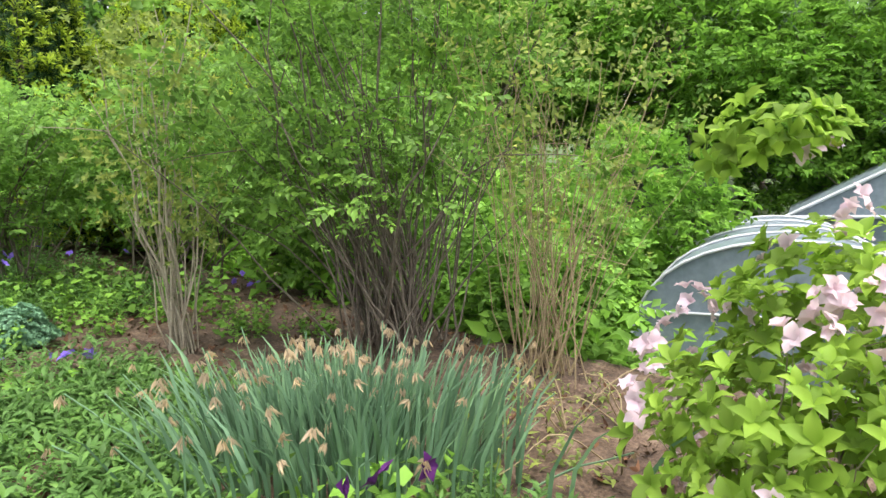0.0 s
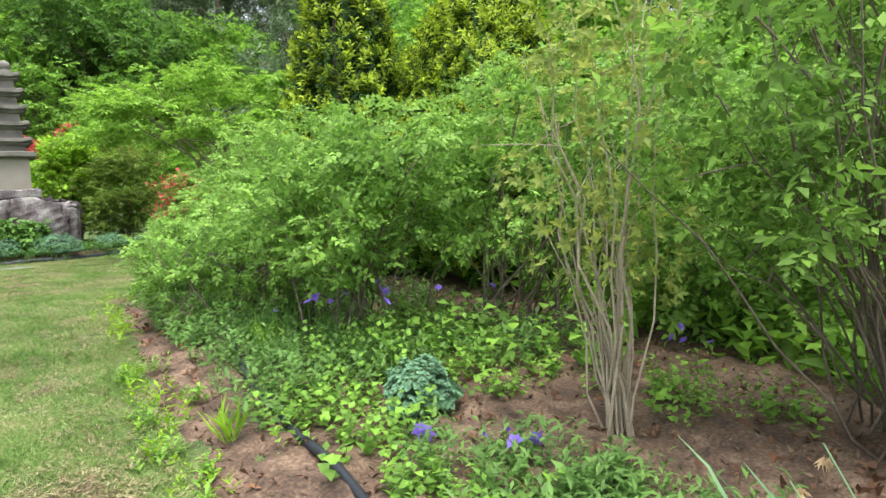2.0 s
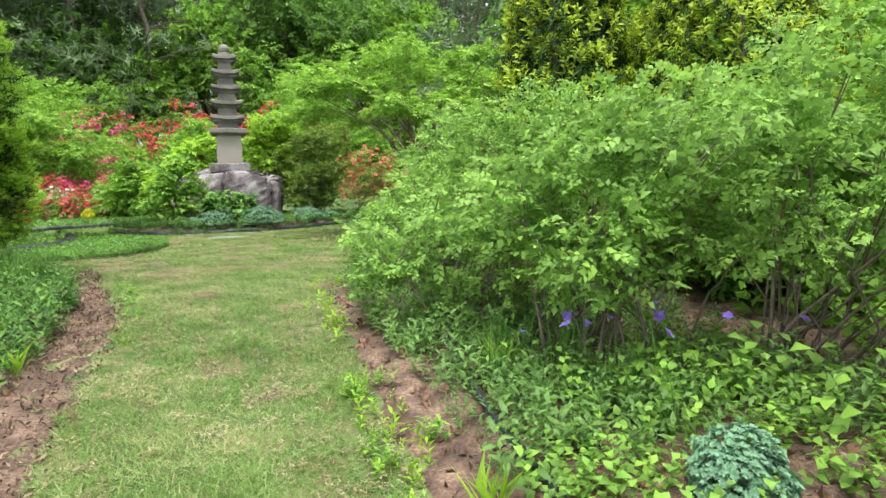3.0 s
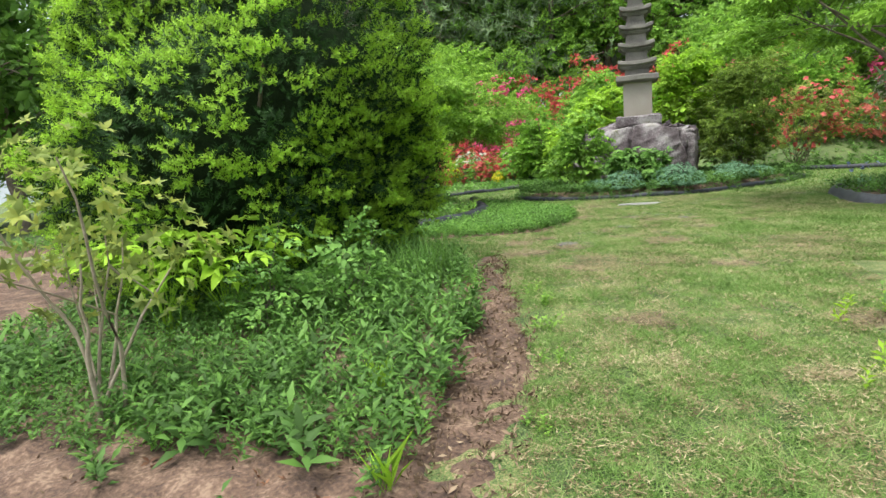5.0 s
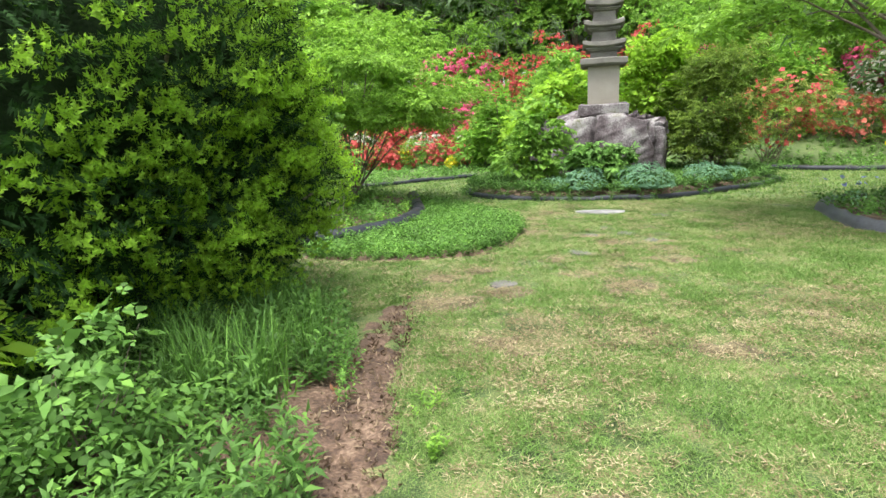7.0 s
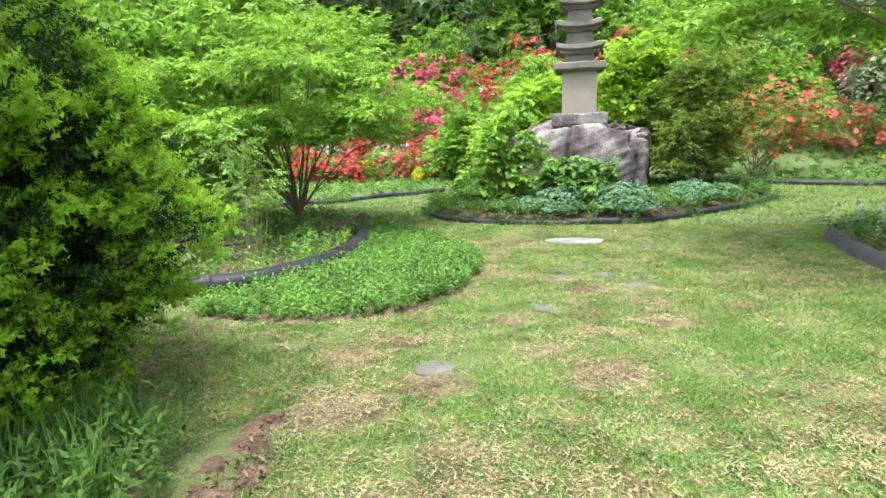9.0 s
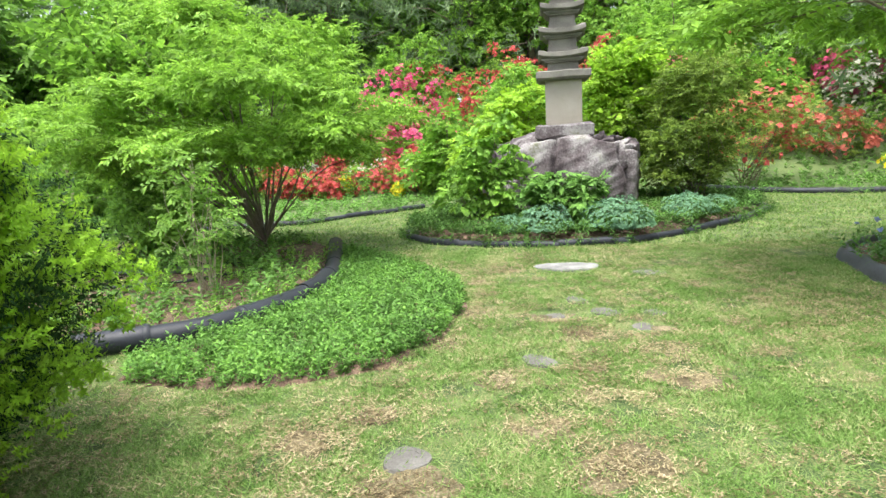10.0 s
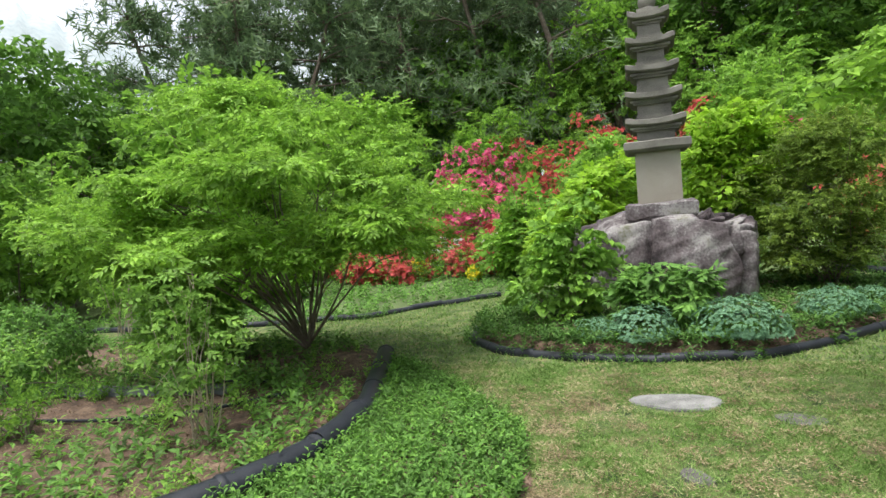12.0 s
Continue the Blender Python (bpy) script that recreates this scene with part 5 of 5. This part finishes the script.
small("columbine_plant", "light green leaves with dark purple flowers", "plant", "", None, leafy_weed(FRESH, 26, (0.06, 0.05, 0.16, 6), 0.09, (PLUM, 4, 0.22)), [(3.5, -7.7, 0.03, 1.25)], 505)
for k, (x, y) in enumerate(((0.0, -1.05), (-0.4, -1.35))):
    plant("rose_bush", (x, y, hgt(x, y)), "small rose bush with upright leafy shoots", "bush", [(0, 0, 0.26, 0.26, 0.26, 0.18), (0.1, 0.04, 0.62, 0.05, 0.05, 0.12), (-0.12, 0.05, 0.5, 0.06, 0.06, 0.12), (0.0, -0.12, 0.4, 0.1, 0.1, 0.14)], 170, 0,
          group="young roses", mat=COVER, stems=14, stem_r=0.005, seed=540 + k, kind_of="spray", twig=(0.045, 0.029, 0.12, 7, 1), shell=0.2, gaps=-0.6, tilt=0.4)
small("peony_plant", "plant with broad bright pointed leaves", "plant", "bright-leaved plants", None, peony_leaves, [(-0.8, -1.25, 0.05, 1.0), (-1.15, -1.4, 0.05, 0.95), (-0.98, -1.05, 0.05, 1.05)], 507)
plant("azalea_bush", (-0.62, -2.45, hgt(-0.62, -2.45)), "thin azalea with pale crooked stems and sparse leaves", "bush", [(0, 0, 0.95, 0.4, 0.4, 0.4), (0.15, 0.2, 0.75, 0.35, 0.35, 0.25)], 200, 0, mat=THIN, bark=PALE_BARK,
      stems=9, stem_r=0.012, stem_spread=0.04, seed=508, kind_of="whorl", twig=(0.055, 0.022, 0.05, 6), shell=0.1, gaps=-0.4)

small("azalea_seedling", "small yellowish azalea seedling on bare soil", "plant", "azalea seedlings", None, leafy_weed(THIN, 9, (0.06, 0.024, 0.16, 6), 0.08), [(4.35, -7.75, 0.02, 1.1), (4.6, -7.95, 0.02, 1.0), (4.3, -8.1, 0.02, 0.9), (4.75, -7.6, 0.02, 1.0), (4.1, -7.95, 0.02, 1.0), (4.9, -7.85, 0.02, 0.9)], 530)
small("dry_stem", "bare dry stems arching over soil", "twig", "dry stems on the soil", None, lambda r: [("twig", TAN_TWIG, tubes([limb(r, (0, 0, 0), (r.normal() * 0.35, r.normal() * 0.35, r.uniform(0.05, 0.35)), 0.004, 0.25, 9, 0.5) for _ in range(5)], 4))], [(4.55, -7.9, 0, 1), (4.35, -8.2, 0, 1.0), (4.8, -8.05, 0, 1.1)], 531)
small("grass_tuft", "thin yellow-green grass tuft at the lawn edge", "grass", "yellow grass tufts", None, lambda r: [("blade_fan", LIME, sprig(r, "blade", 0.2, 0.01, 0.12, 18))], [(0.55, -2.1, 0.02, 1.0), (2.75, -4.75, 0.02, 1.0), (0.85, -2.75, 0.02, 0.9), (3.3, -3.6, 0.02, 1.2)], 532)

# left bed young shrubs
plant("azalea_bush", (-1.6, 4.7, hgt(-1.6, 4.7) + 0.06), "young azalea with pinkish seed heads", "bush", [(0, 0, 0.75, 0.35, 0.35, 0.4), (-0.1, 0, 1.25, 0.25, 0.25, 0.25)], 190, 0, mat=ROSE, bark=PALE_BARK, stems=16, stem_r=0.007, stem_spread=0.05, seed=520,
      kind_of="spray", twig=(0.06, 0.026, 0.13, 7), shell=0.1, tilt=0.5)
plant("broadleaf_shrub", (-3.7, 7.0, hgt(-3.7, 7.0) + 0.06), "leafy green shrub in the piped bed", "bush", [(0, 0, 0.6, 0.6, 0.6, 0.5)], 600, 0, mat=FRESH, stems=12, seed=521, twig=(0.1, 0.045, 0.14, 7))
plant("broadleaf_shrub", (-3.4, 4.6, hgt(-3.4, 4.6) + 0.06), "thin young shrub in the piped bed", "bush", [(0, 0, 0.5, 0.35, 0.35, 0.4)], 200, 0, mat=FRESH, stems=9, seed=522, twig=(0.05, 0.025, 0.12, 7))
plant("broadleaf_shrub", (-5.2, 6.0, hgt(-5.2, 6.0) + 0.06), "green shrub at the end of the bed", "bush", [(0, 0, 0.5, 0.8, 0.7, 0.45)], 700, 0, mat=COVER, stems=12, seed=523, twig=(0.08, 0.04, 0.14, 7))
plant("broadleaf_shrub", (-7.2, 9.4, hgt(-7.2, 9.4)), "thin young tree with light leaves", "bush", [(0, 0, 1.2, 0.6, 0.6, 0.8)], 420, 0, mat=FRESH, bark=PALE_BARK, stems=10, seed=524, twig=(0.07, 0.035, 0.14, 7), gaps=-0.2)
small("peony_plant", "leafy green peony in the piped bed", "plant", "peonies in the piped bed", None, leafy_weed(COVER, 22, (0.11, 0.05, 0.32, 8), 0.13), [(-1.85, 6.1, 0.08, 1.0), (-2.3, 6.3, 0.08, 0.9), (-2.9, 5.9, 0.08, 0.9), (-3.2, 7.4, 0.08, 1.1)], 525)


def spots_in(poly, n, seed, lo=0.06, lift=0.03, size=(0.7, 1.3), box=None, clear=()):
    """n places inside an outline."""
    r = np.random.default_rng(seed)
    q = np.array(poly)
    a, b = (q.min(0), q.max(0)) if box is None else (np.array(box[:2]), np.array(box[2:]))
    p = r.uniform(a, b, size=(n * 12, 2))
    k = inside(p, poly) > lo
    for x, y, w in clear:
        k &= np.hypot(p[:, 0] - x, p[:, 1] - y) > w
    return [(x, y, lift, r.uniform(*size)) for x, y in p[k][:n]]


def arching(r, n, length, width):
    """A tuft of grass blades that rise and bend over."""
    v, f = [], []
    for _ in range(n):
        a, lean, L = r.uniform(0, 6.28), r.uniform(0.15, 0.75), length * r.uniform(0.6, 1.15)
        way, side = np.array([math.cos(a), math.sin(a), 0]), np.array([-math.sin(a), math.cos(a), 0])
        b, k = np.append(r.normal(size=2) * length * 0.12, 0), len(v)
        for t in (0, 0.4, 0.75, 1.0):
            c = b + way * L * lean * t ** 1.8 + np.array([0, 0, L * (t - 0.45 * lean * t ** 3)])
            v += [c - side * width * 0.5 * (1 - 0.85 * t), c + side * width * 0.5 * (1 - 0.85 * t)]
        for j in range(3):
            f += [(k + 2 * j, k + 2 * j + 1, k + 2 * j + 3), (k + 2 * j, k + 2 * j + 3, k + 2 * j + 2)]
    return np.array(v), np.array(f)


small("leafy_weed", "low leafy green weed in the bed", "plant", "weeds in the west bed", None, leafy_weed(WEED, 9, (0.085, 0.026, 0.17, 11, 1), 0.06), spots_in(WEST_BED, 120, 601, 0.05, box=(-2.2, -2.6, 1.0, 1.4)) + spots_in(WEST_BED, 14, 612, 0.05, box=(-1.2, -4.6, 0.9, -2.6)), 602)
small("leafy_weed", "low leafy green weed in the bed", "plant", "weeds in the east bed", None, leafy_weed(PHLOX, 12, (0.065, 0.021, 0.16, 10, 1), 0.07),
      spots_in(EAST_BED, 70, 603, 0.3, box=(2.6, -4.6, 4.4, -0.6), clear=((3.6, -4.95, 0.3),)) + spots_in(EAST_BED, 45, 604, 0.35, box=(2.9, -8.3, 3.75, -5.1), clear=((3.65, -5.3, 0.3), (3.76, -7.36, 0.55))), 605)
small("leafy_weed", "upright seedling in the piped bed", "plant", "seedlings in the piped bed", None, leafy_weed(FRESH, 10, (0.06, 0.022, 0.18, 9), 0.05), spots_in(LEFT_BED, 110, 606, 0.08, 0.07, box=(-5.5, 2.6, -0.5, 8.4)), 607)
small("grass_tuft", "tuft of long green grass blades", "grass", "grass tufts by the yew", None, lambda r: [("blade_fan", COVER, arching(r, 44, 0.36, 0.009))],
      spots_in(WEST_BED, 60, 608, 0.1, box=(-0.9, -0.6, 0.4, 0.9)) + spots_in(EAST_BED, 14, 609, 0.4, box=(2.9, -4.5, 3.9, -2.6)), 610)
small("leafy_weed", "bright green weed at the lawn edge", "plant", "weeds at the lawn edge", None, leafy_weed(FRESH, 8, (0.05, 0.018, 0.09, 8), 0.035),
      [(1.3, -1.7, 0, 1), (1.2, -1.2, 0, 1.1), (1.12, -0.7, 0, 0.9), (1.28, -2.3, 0, 0.8), (1.0, -0.3, 0, 0.9), (2.5, -3.6, 0, 1.1), (2.45, -4.3, 0, 1.2), (2.48, -4.7, 0, 1.1), (2.75, -4.2, 0.02, 1.0), (2.7, -3.5, 0.02, 1.0), (2.5, -5.2, 0, 1.2), (2.6, -5.0, 0.02, 0.9)], 611)


def stuff(name, label, category, v, f, mat):
    return tagged(new(name, mesh_of(name, v, f, [mat])), label, category, kind="stuff")


def cover(name, label, poly, n, seed, mat, tw, kind="alt", lift=0.03, size=(0.7, 1.3), up=1.1, box=None, clear=(), thin=None, lo=0.03):
    s = np.array(spots_in(poly, n, seed, lo, lift, size, box, clear))
    r = np.random.default_rng(seed)
    if thin is not None:
        s = s[lumps(s[:, :2], 2.2, seed) > thin]
    p = np.column_stack([s[:, :2], land(s[:, 0], s[:, 1]) + lift])
    v, f = strew(r, [sprig(r, kind, *tw) for _ in range(4)], p, turned(r, len(p), up, None, 0.3), s[:, 3])
    return stuff(name, label, "ground cover", v, f, mat)


cover("ground_cover", "dense low mat of fresh green ground cover", COVER_PATCH, 4600, 620, COVER, (0.048, 0.021, 0.12, 10, 0), lift=0.0, size=(0.5, 1.4), lo=0.05)
cover("ground_cover", "mixed low greenery of the pagoda bed", ISLAND, 4200, 621, WEED, (0.075, 0.03, 0.15, 8, 0), lift=0.14, clear=((2.2, 10.8, 1.1),))
cover("ground_cover", "low weeds between the shrubs of the east bed", EAST_BED, 2600, 622, PHLOX, (0.055, 0.019, 0.2, 11), size=(0.4, 1.5), box=(2.85, -4.8, 5.0, 0.4), clear=((3.6, -4.95, 0.3),), thin=-0.5)
cover("ground_cover", "low weeds in the front of the east bed", EAST_BED, 1500, 623, PHLOX, (0.055, 0.02, 0.12, 9), box=(2.8, -8.5, 3.9, -5.9), thin=-0.6, clear=((3.76, -7.36, 0.5), (3.42, -7.74, 0.22)))
cover("ground_cover", "low weeds of the west bed", WEST_BED, 2600, 624, WEED, (0.055, 0.017, 0.2, 11), box=(-1.6, -2.6, 0.95, 1.6), thin=-0.45, size=(0.4, 1.5))
cover("ground_cover", "fine weeds of the west bed", WEST_BED, 4200, 633, COVER, (0.035, 0.016, 0.09, 9, 0), box=(-2.6, -2.7, 0.95, 1.6), thin=-0.22)
cover("ground_cover", "scattered weeds on bare soil of the west bed", WEST_BED, 1300, 634, WEED, (0.055, 0.022, 0.1, 8), box=(-3.0, -5.5, 0.9, -2.6), thin=0.25)
cover("ground_cover", "low weeds in the piped bed", LEFT_BED, 3600, 625, COVER, (0.07, 0.028, 0.15, 8, 0), size=(0.5, 1.6), box=(-8, 2.4, -0.5, 9), lift=0.06, thin=-0.15, lo=0.17)
cover("ground_cover", "low greenery below the azaleas", NORTH_BED, 5200, 626, COVER, (0.11, 0.05, 0.16, 7, 0), box=(-10, 10.2, 12.5, 24), lift=0.04)
cover("ground_cover", "greenery in the sheet-edged bed", MAT_BED, 900, 627, WEED, (0.07, 0.03, 0.14, 8), lift=0.12)
cover("ground_cover", "undergrowth beyond the beds", [(5.5, -10), (16, -10), (16, 4), (9, 4), (6, 0.6), (5.5, -4)], 4200, 628, WOOD_B, (0.13, 0.065, 0.3, 7, 0), lift=-0.1, size=(0.7, 1.6))
cover("leaf_litter", "dry brown leaves on the soil", EAST_BED, 900, 629, DRY, (0.05, 0.025, 0.005, 3), kind="rosette", box=(2.7, -8.5, 5.5, -1.5), up=0.3)
cover("leaf_litter", "dry crumbs and leaves on the soil strip", WEST_BED, 700, 630, DRY, (0.04, 0.018, 0.005, 3), kind="rosette", box=(-2, -5, 1.0, 1.5), up=0.3)

CHIP = leafy("wood_chips", [(0.1, (0.06, 0.038, 0.024)), (0.5, (0.14, 0.098, 0.063)), (0.9, (0.3, 0.235, 0.155))], 0.05, 0.9)
for word, poly, box, n, sd in (("on the soil strip", SOIL_PATH, (0.4, -6, 1.5, 1.4), 3600, 640), ("on the east bed", EAST_BED, (2.45, -8.6, 5.6, -0.6), 6500, 641), ("on the west bed", WEST_BED, (-2, -5.5, 1.0, 0), 3000, 642), ("on the piped bed", LEFT_BED, (-5, 2.4, -0.5, 8), 2600, 643), ("round the ground cover", COVER_PATCH, (-2, 2.4, 1.2, 7), 900, 644)):
    cover("soil_crumbs", "crumbs of bark and straw " + word, poly, n, sd, CHIP, (0.03, 0.011, 0.004, 2, 0), kind="rosette", up=0.25, box=box, lift=0.02 if poly is not LEFT_BED else 0.07, size=(0.4, 1.5))


def verge(line, n, seed, spread, mat, tw, lift=0.0):
    """Small plants spilling along an edging."""
    r = np.random.default_rng(seed)
    q = smooth_line(line, 400)
    p = q[r.integers(400, size=n)] + r.normal(size=(n, 2)) * spread
    p = p[lumps(p, 2.0, seed) > -0.2]
    p = np.column_stack([p, land(p[:, 0], p[:, 1]) + lift])
    v, f = strew(r, [sprig(r, "alt", *tw) for _ in range(3)], p, turned(r, len(p), 1.1, None, 0.35), r.uniform(0.5, 1.4, size=len(p)))
    return stuff("verge_plants", "small weeds spilling over the pipe edging", "ground cover", v, f, mat)


verge(ISLAND[:11], 620, 650, 0.13, WEED, (0.06, 0.022, 0.14, 8, 0))
verge(PIPE_LINE, 130, 651, 0.16, COVER, (0.06, 0.024, 0.14, 8, 0))
verge(NORTH_LINE, 400, 652, 0.15, WEED, (0.07, 0.026, 0.14, 8, 0))
verge(FAR_LINE, 500, 653, 0.15, WEED, (0.07, 0.026, 0.14, 8, 0))
verge([(2.5, -8), (2.55, -4.2), (2.57, -3.5), (2.63, -2.6), (2.72, -1.15), (2.94, -0.79)], 160, 654, 0.07, LIME, (0.05, 0.018, 0.09, 8, 0))

# lawn blades: single bent triangles, thinner on worn spots
r = np.random.default_rng(41)
p = np.concatenate([r.uniform((0.5, -7.2), (3.2, 0.6), size=(580000, 2)), r.uniform((-2.2, 0.6), (5.4, 7.4), size=(980000, 2))])
n = len(p)
k = r.uniform(size=n) < 0.6 + 0.35 * lumps(p, 2.4, 6) + 0.3 * lumps(p, 11, 16) + 0.3 * lumps(p, 38, 17)
p = p[k]
n = len(p)
k = np.ones(n, bool)
for poly, gap in ((SOIL_PATH, 0.07), (WEST_BED, 0.09), (EAST_BED, 0.03), (COVER_PATCH, 0.03), (LEFT_BED, 0.0), (ISLAND, 0.05), (MAT_BED, 0.0)):
    k &= inside(p, poly) < gap - 0.03 * lumps(p, 6, 2)
for x, y, w in SPOTS + WORN:
    k &= (np.hypot(p[:, 0] - x, p[:, 1] - y) + 0.08 * lumps(p, 7, 4) > w * 0.9) | (r.uniform(size=n) < 0.3)
p = p[k]
n = len(p)
h = r.uniform(0.014, 0.04, size=n) * (1 + 0.35 * lumps(p, 3, 7))
a = r.uniform(0, 6.28, size=n)
w = r.uniform(0.0013, 0.003, size=n) * (1 + 0.16 * np.clip(p[:, 1] + 1, 0, 7))
z0 = land(p[:, 0], p[:, 1]) + 0.004
side = np.column_stack([np.cos(a), np.sin(a), np.zeros(n)])
lean = np.column_stack([r.normal(size=n) * 0.9, r.normal(size=n) * 0.9, r.uniform(0.3, 1.0, size=n)])
b = np.column_stack([p, z0])
v = np.stack([b - side * w[:, None], b + side * w[:, None], b + lean * h[:, None]], 1).reshape(-1, 3)
stuff("lawn_grass", "short lawn grass, green mixed with straw", "grass", v, np.arange(3 * n).reshape(-1, 3), GRASS)

ms = smooth_line([(-6.0, 6.3), (-4.4, 5.9), (-3.2, 6.0), (-2.3, 6.05)], 30)
vs = [np.column_stack([ms + [0, o], land(ms[:, 0], ms[:, 1]) + 0.1 + h + 0.01 * np.sin(np.arange(30) * 1.7 + o * 9)]) for o, h in ((-0.2, 0.0), (-0.1, 0.025), (0.05, 0.03), (0.2, 0.0))]
i = (np.arange(3)[:, None] * 30 + np.arange(29)[None]).ravel()
tagged(new("mulch_sheet", mesh_of("mulch_sheet", np.concatenate(vs), np.concatenate([np.stack([i, i + 1, i + 31], 1), np.stack([i, i + 31, i + 30], 1)]), [MAT], smooth=True)), "strip of black plastic mulch sheet on the soil", "sheet")
cover("ground_cover", "weeds beside the soil strip", WEST_BED, 620, 660, WEED, (0.055, 0.017, 0.18, 11), box=(-1.2, -2.7, 0.75, -1.1), size=(0.5, 1.3))
pole = thing("plastic_pole", (-3.0, 6.9, hgt(-3.0, 6.9) + 0.16), "thin pale blue pole lying in the bed", "pole", turn=140)
v, f = tubes([(np.array([(-0.4, 0, 0), (0, 0, 0.02), (0.4, 0, 0.05)]), np.full(3, 0.014))], 8)
under("tube", mesh_of("pole_tube", v, f, [STEEL], smooth=True), pole)

# dead straw lying in the lawn, in drifts
r = np.random.default_rng(43)
p = np.concatenate([r.uniform((0.5, -7.2), (3.2, 0.6), size=(220000, 2)), r.uniform((-1.6, 0.6), (5.0, 7.4), size=(400000, 2))])
n = len(p)
k = np.ones(n, bool)
for poly, gap in ((SOIL_PATH, 0.05), (WEST_BED, 0.07), (EAST_BED, 0.03), (COVER_PATCH, 0.0), (LEFT_BED, 0.0), (ISLAND, 0.0), (MAT_BED, 0.0)):
    k &= inside(p, poly) < gap
near = np.zeros(n)
for x, y, w in WORN:
    near = np.maximum(near, 1.0 - np.hypot(p[:, 0] - x, p[:, 1] - y) / (w * 1.2))
for x, y, w in SPOTS[:9]:
    k &= np.hypot(p[:, 0] - x, (p[:, 1] - y) * 1.5) > w * 0.95
k &= r.uniform(size=n) < 0.22 + 0.28 * lumps(p, 1.8, 46) + 0.3 * lumps(p, 7, 47) + 0.45 * lumps(p, 19, 48) + 0.9 * near
p = p[k]
n = len(p)
a = r.uniform(0, 6.28, size=n)
L = r.uniform(0.015, 0.042, size=n)
w = r.uniform(0.0016, 0.0032, size=n) * (1 + 0.1 * np.clip(p[:, 1] + 1, 0, 7))
way = np.column_stack([np.cos(a), np.sin(a), r.uniform(-0.05, 0.35, size=n)])
side = np.column_stack([-np.sin(a), np.cos(a), np.zeros(n)])
b = np.column_stack([p, land(p[:, 0], p[:, 1]) + r.uniform(0.008, 0.03, size=n)])
v = np.stack([b - side * w[:, None], b + side * w[:, None], b + way * L[:, None]], 1).reshape(-1, 3)
stuff("lawn_straw", "dead straw-coloured grass lying in the lawn", "grass", v, np.arange(3 * n).reshape(-1, 3), STRAW)

r = np.random.default_rng(45)
n = 60000
p = np.column_stack([r.uniform(-4.5, 8.5, size=n), r.uniform(7.0, 15.0, size=n)])
k = np.ones(n, bool)
for poly in (COVER_PATCH, LEFT_BED, ISLAND, MAT_BED, NORTH_BED):
    k &= inside(p, poly) < 0.03
p = p[k]
n = len(p)
a = r.uniform(0, 6.28, size=n)
w = r.uniform(0.006, 0.012, size=n)
side = np.column_stack([np.cos(a), np.sin(a), np.zeros(n)])
lean = np.column_stack([r.normal(size=n) * 0.7, r.normal(size=n) * 0.7, r.uniform(0.4, 1.0, size=n)])
b = np.column_stack([p, land(p[:, 0], p[:, 1])])
v = np.stack([b - side * w[:, None], b + side * w[:, None], b + lean * r.uniform(0.03, 0.07, size=n)[:, None]], 1).reshape(-1, 3)
stuff("lawn_grass", "lawn grass between the far beds", "grass", v, np.arange(3 * n).reshape(-1, 3), GRASS)
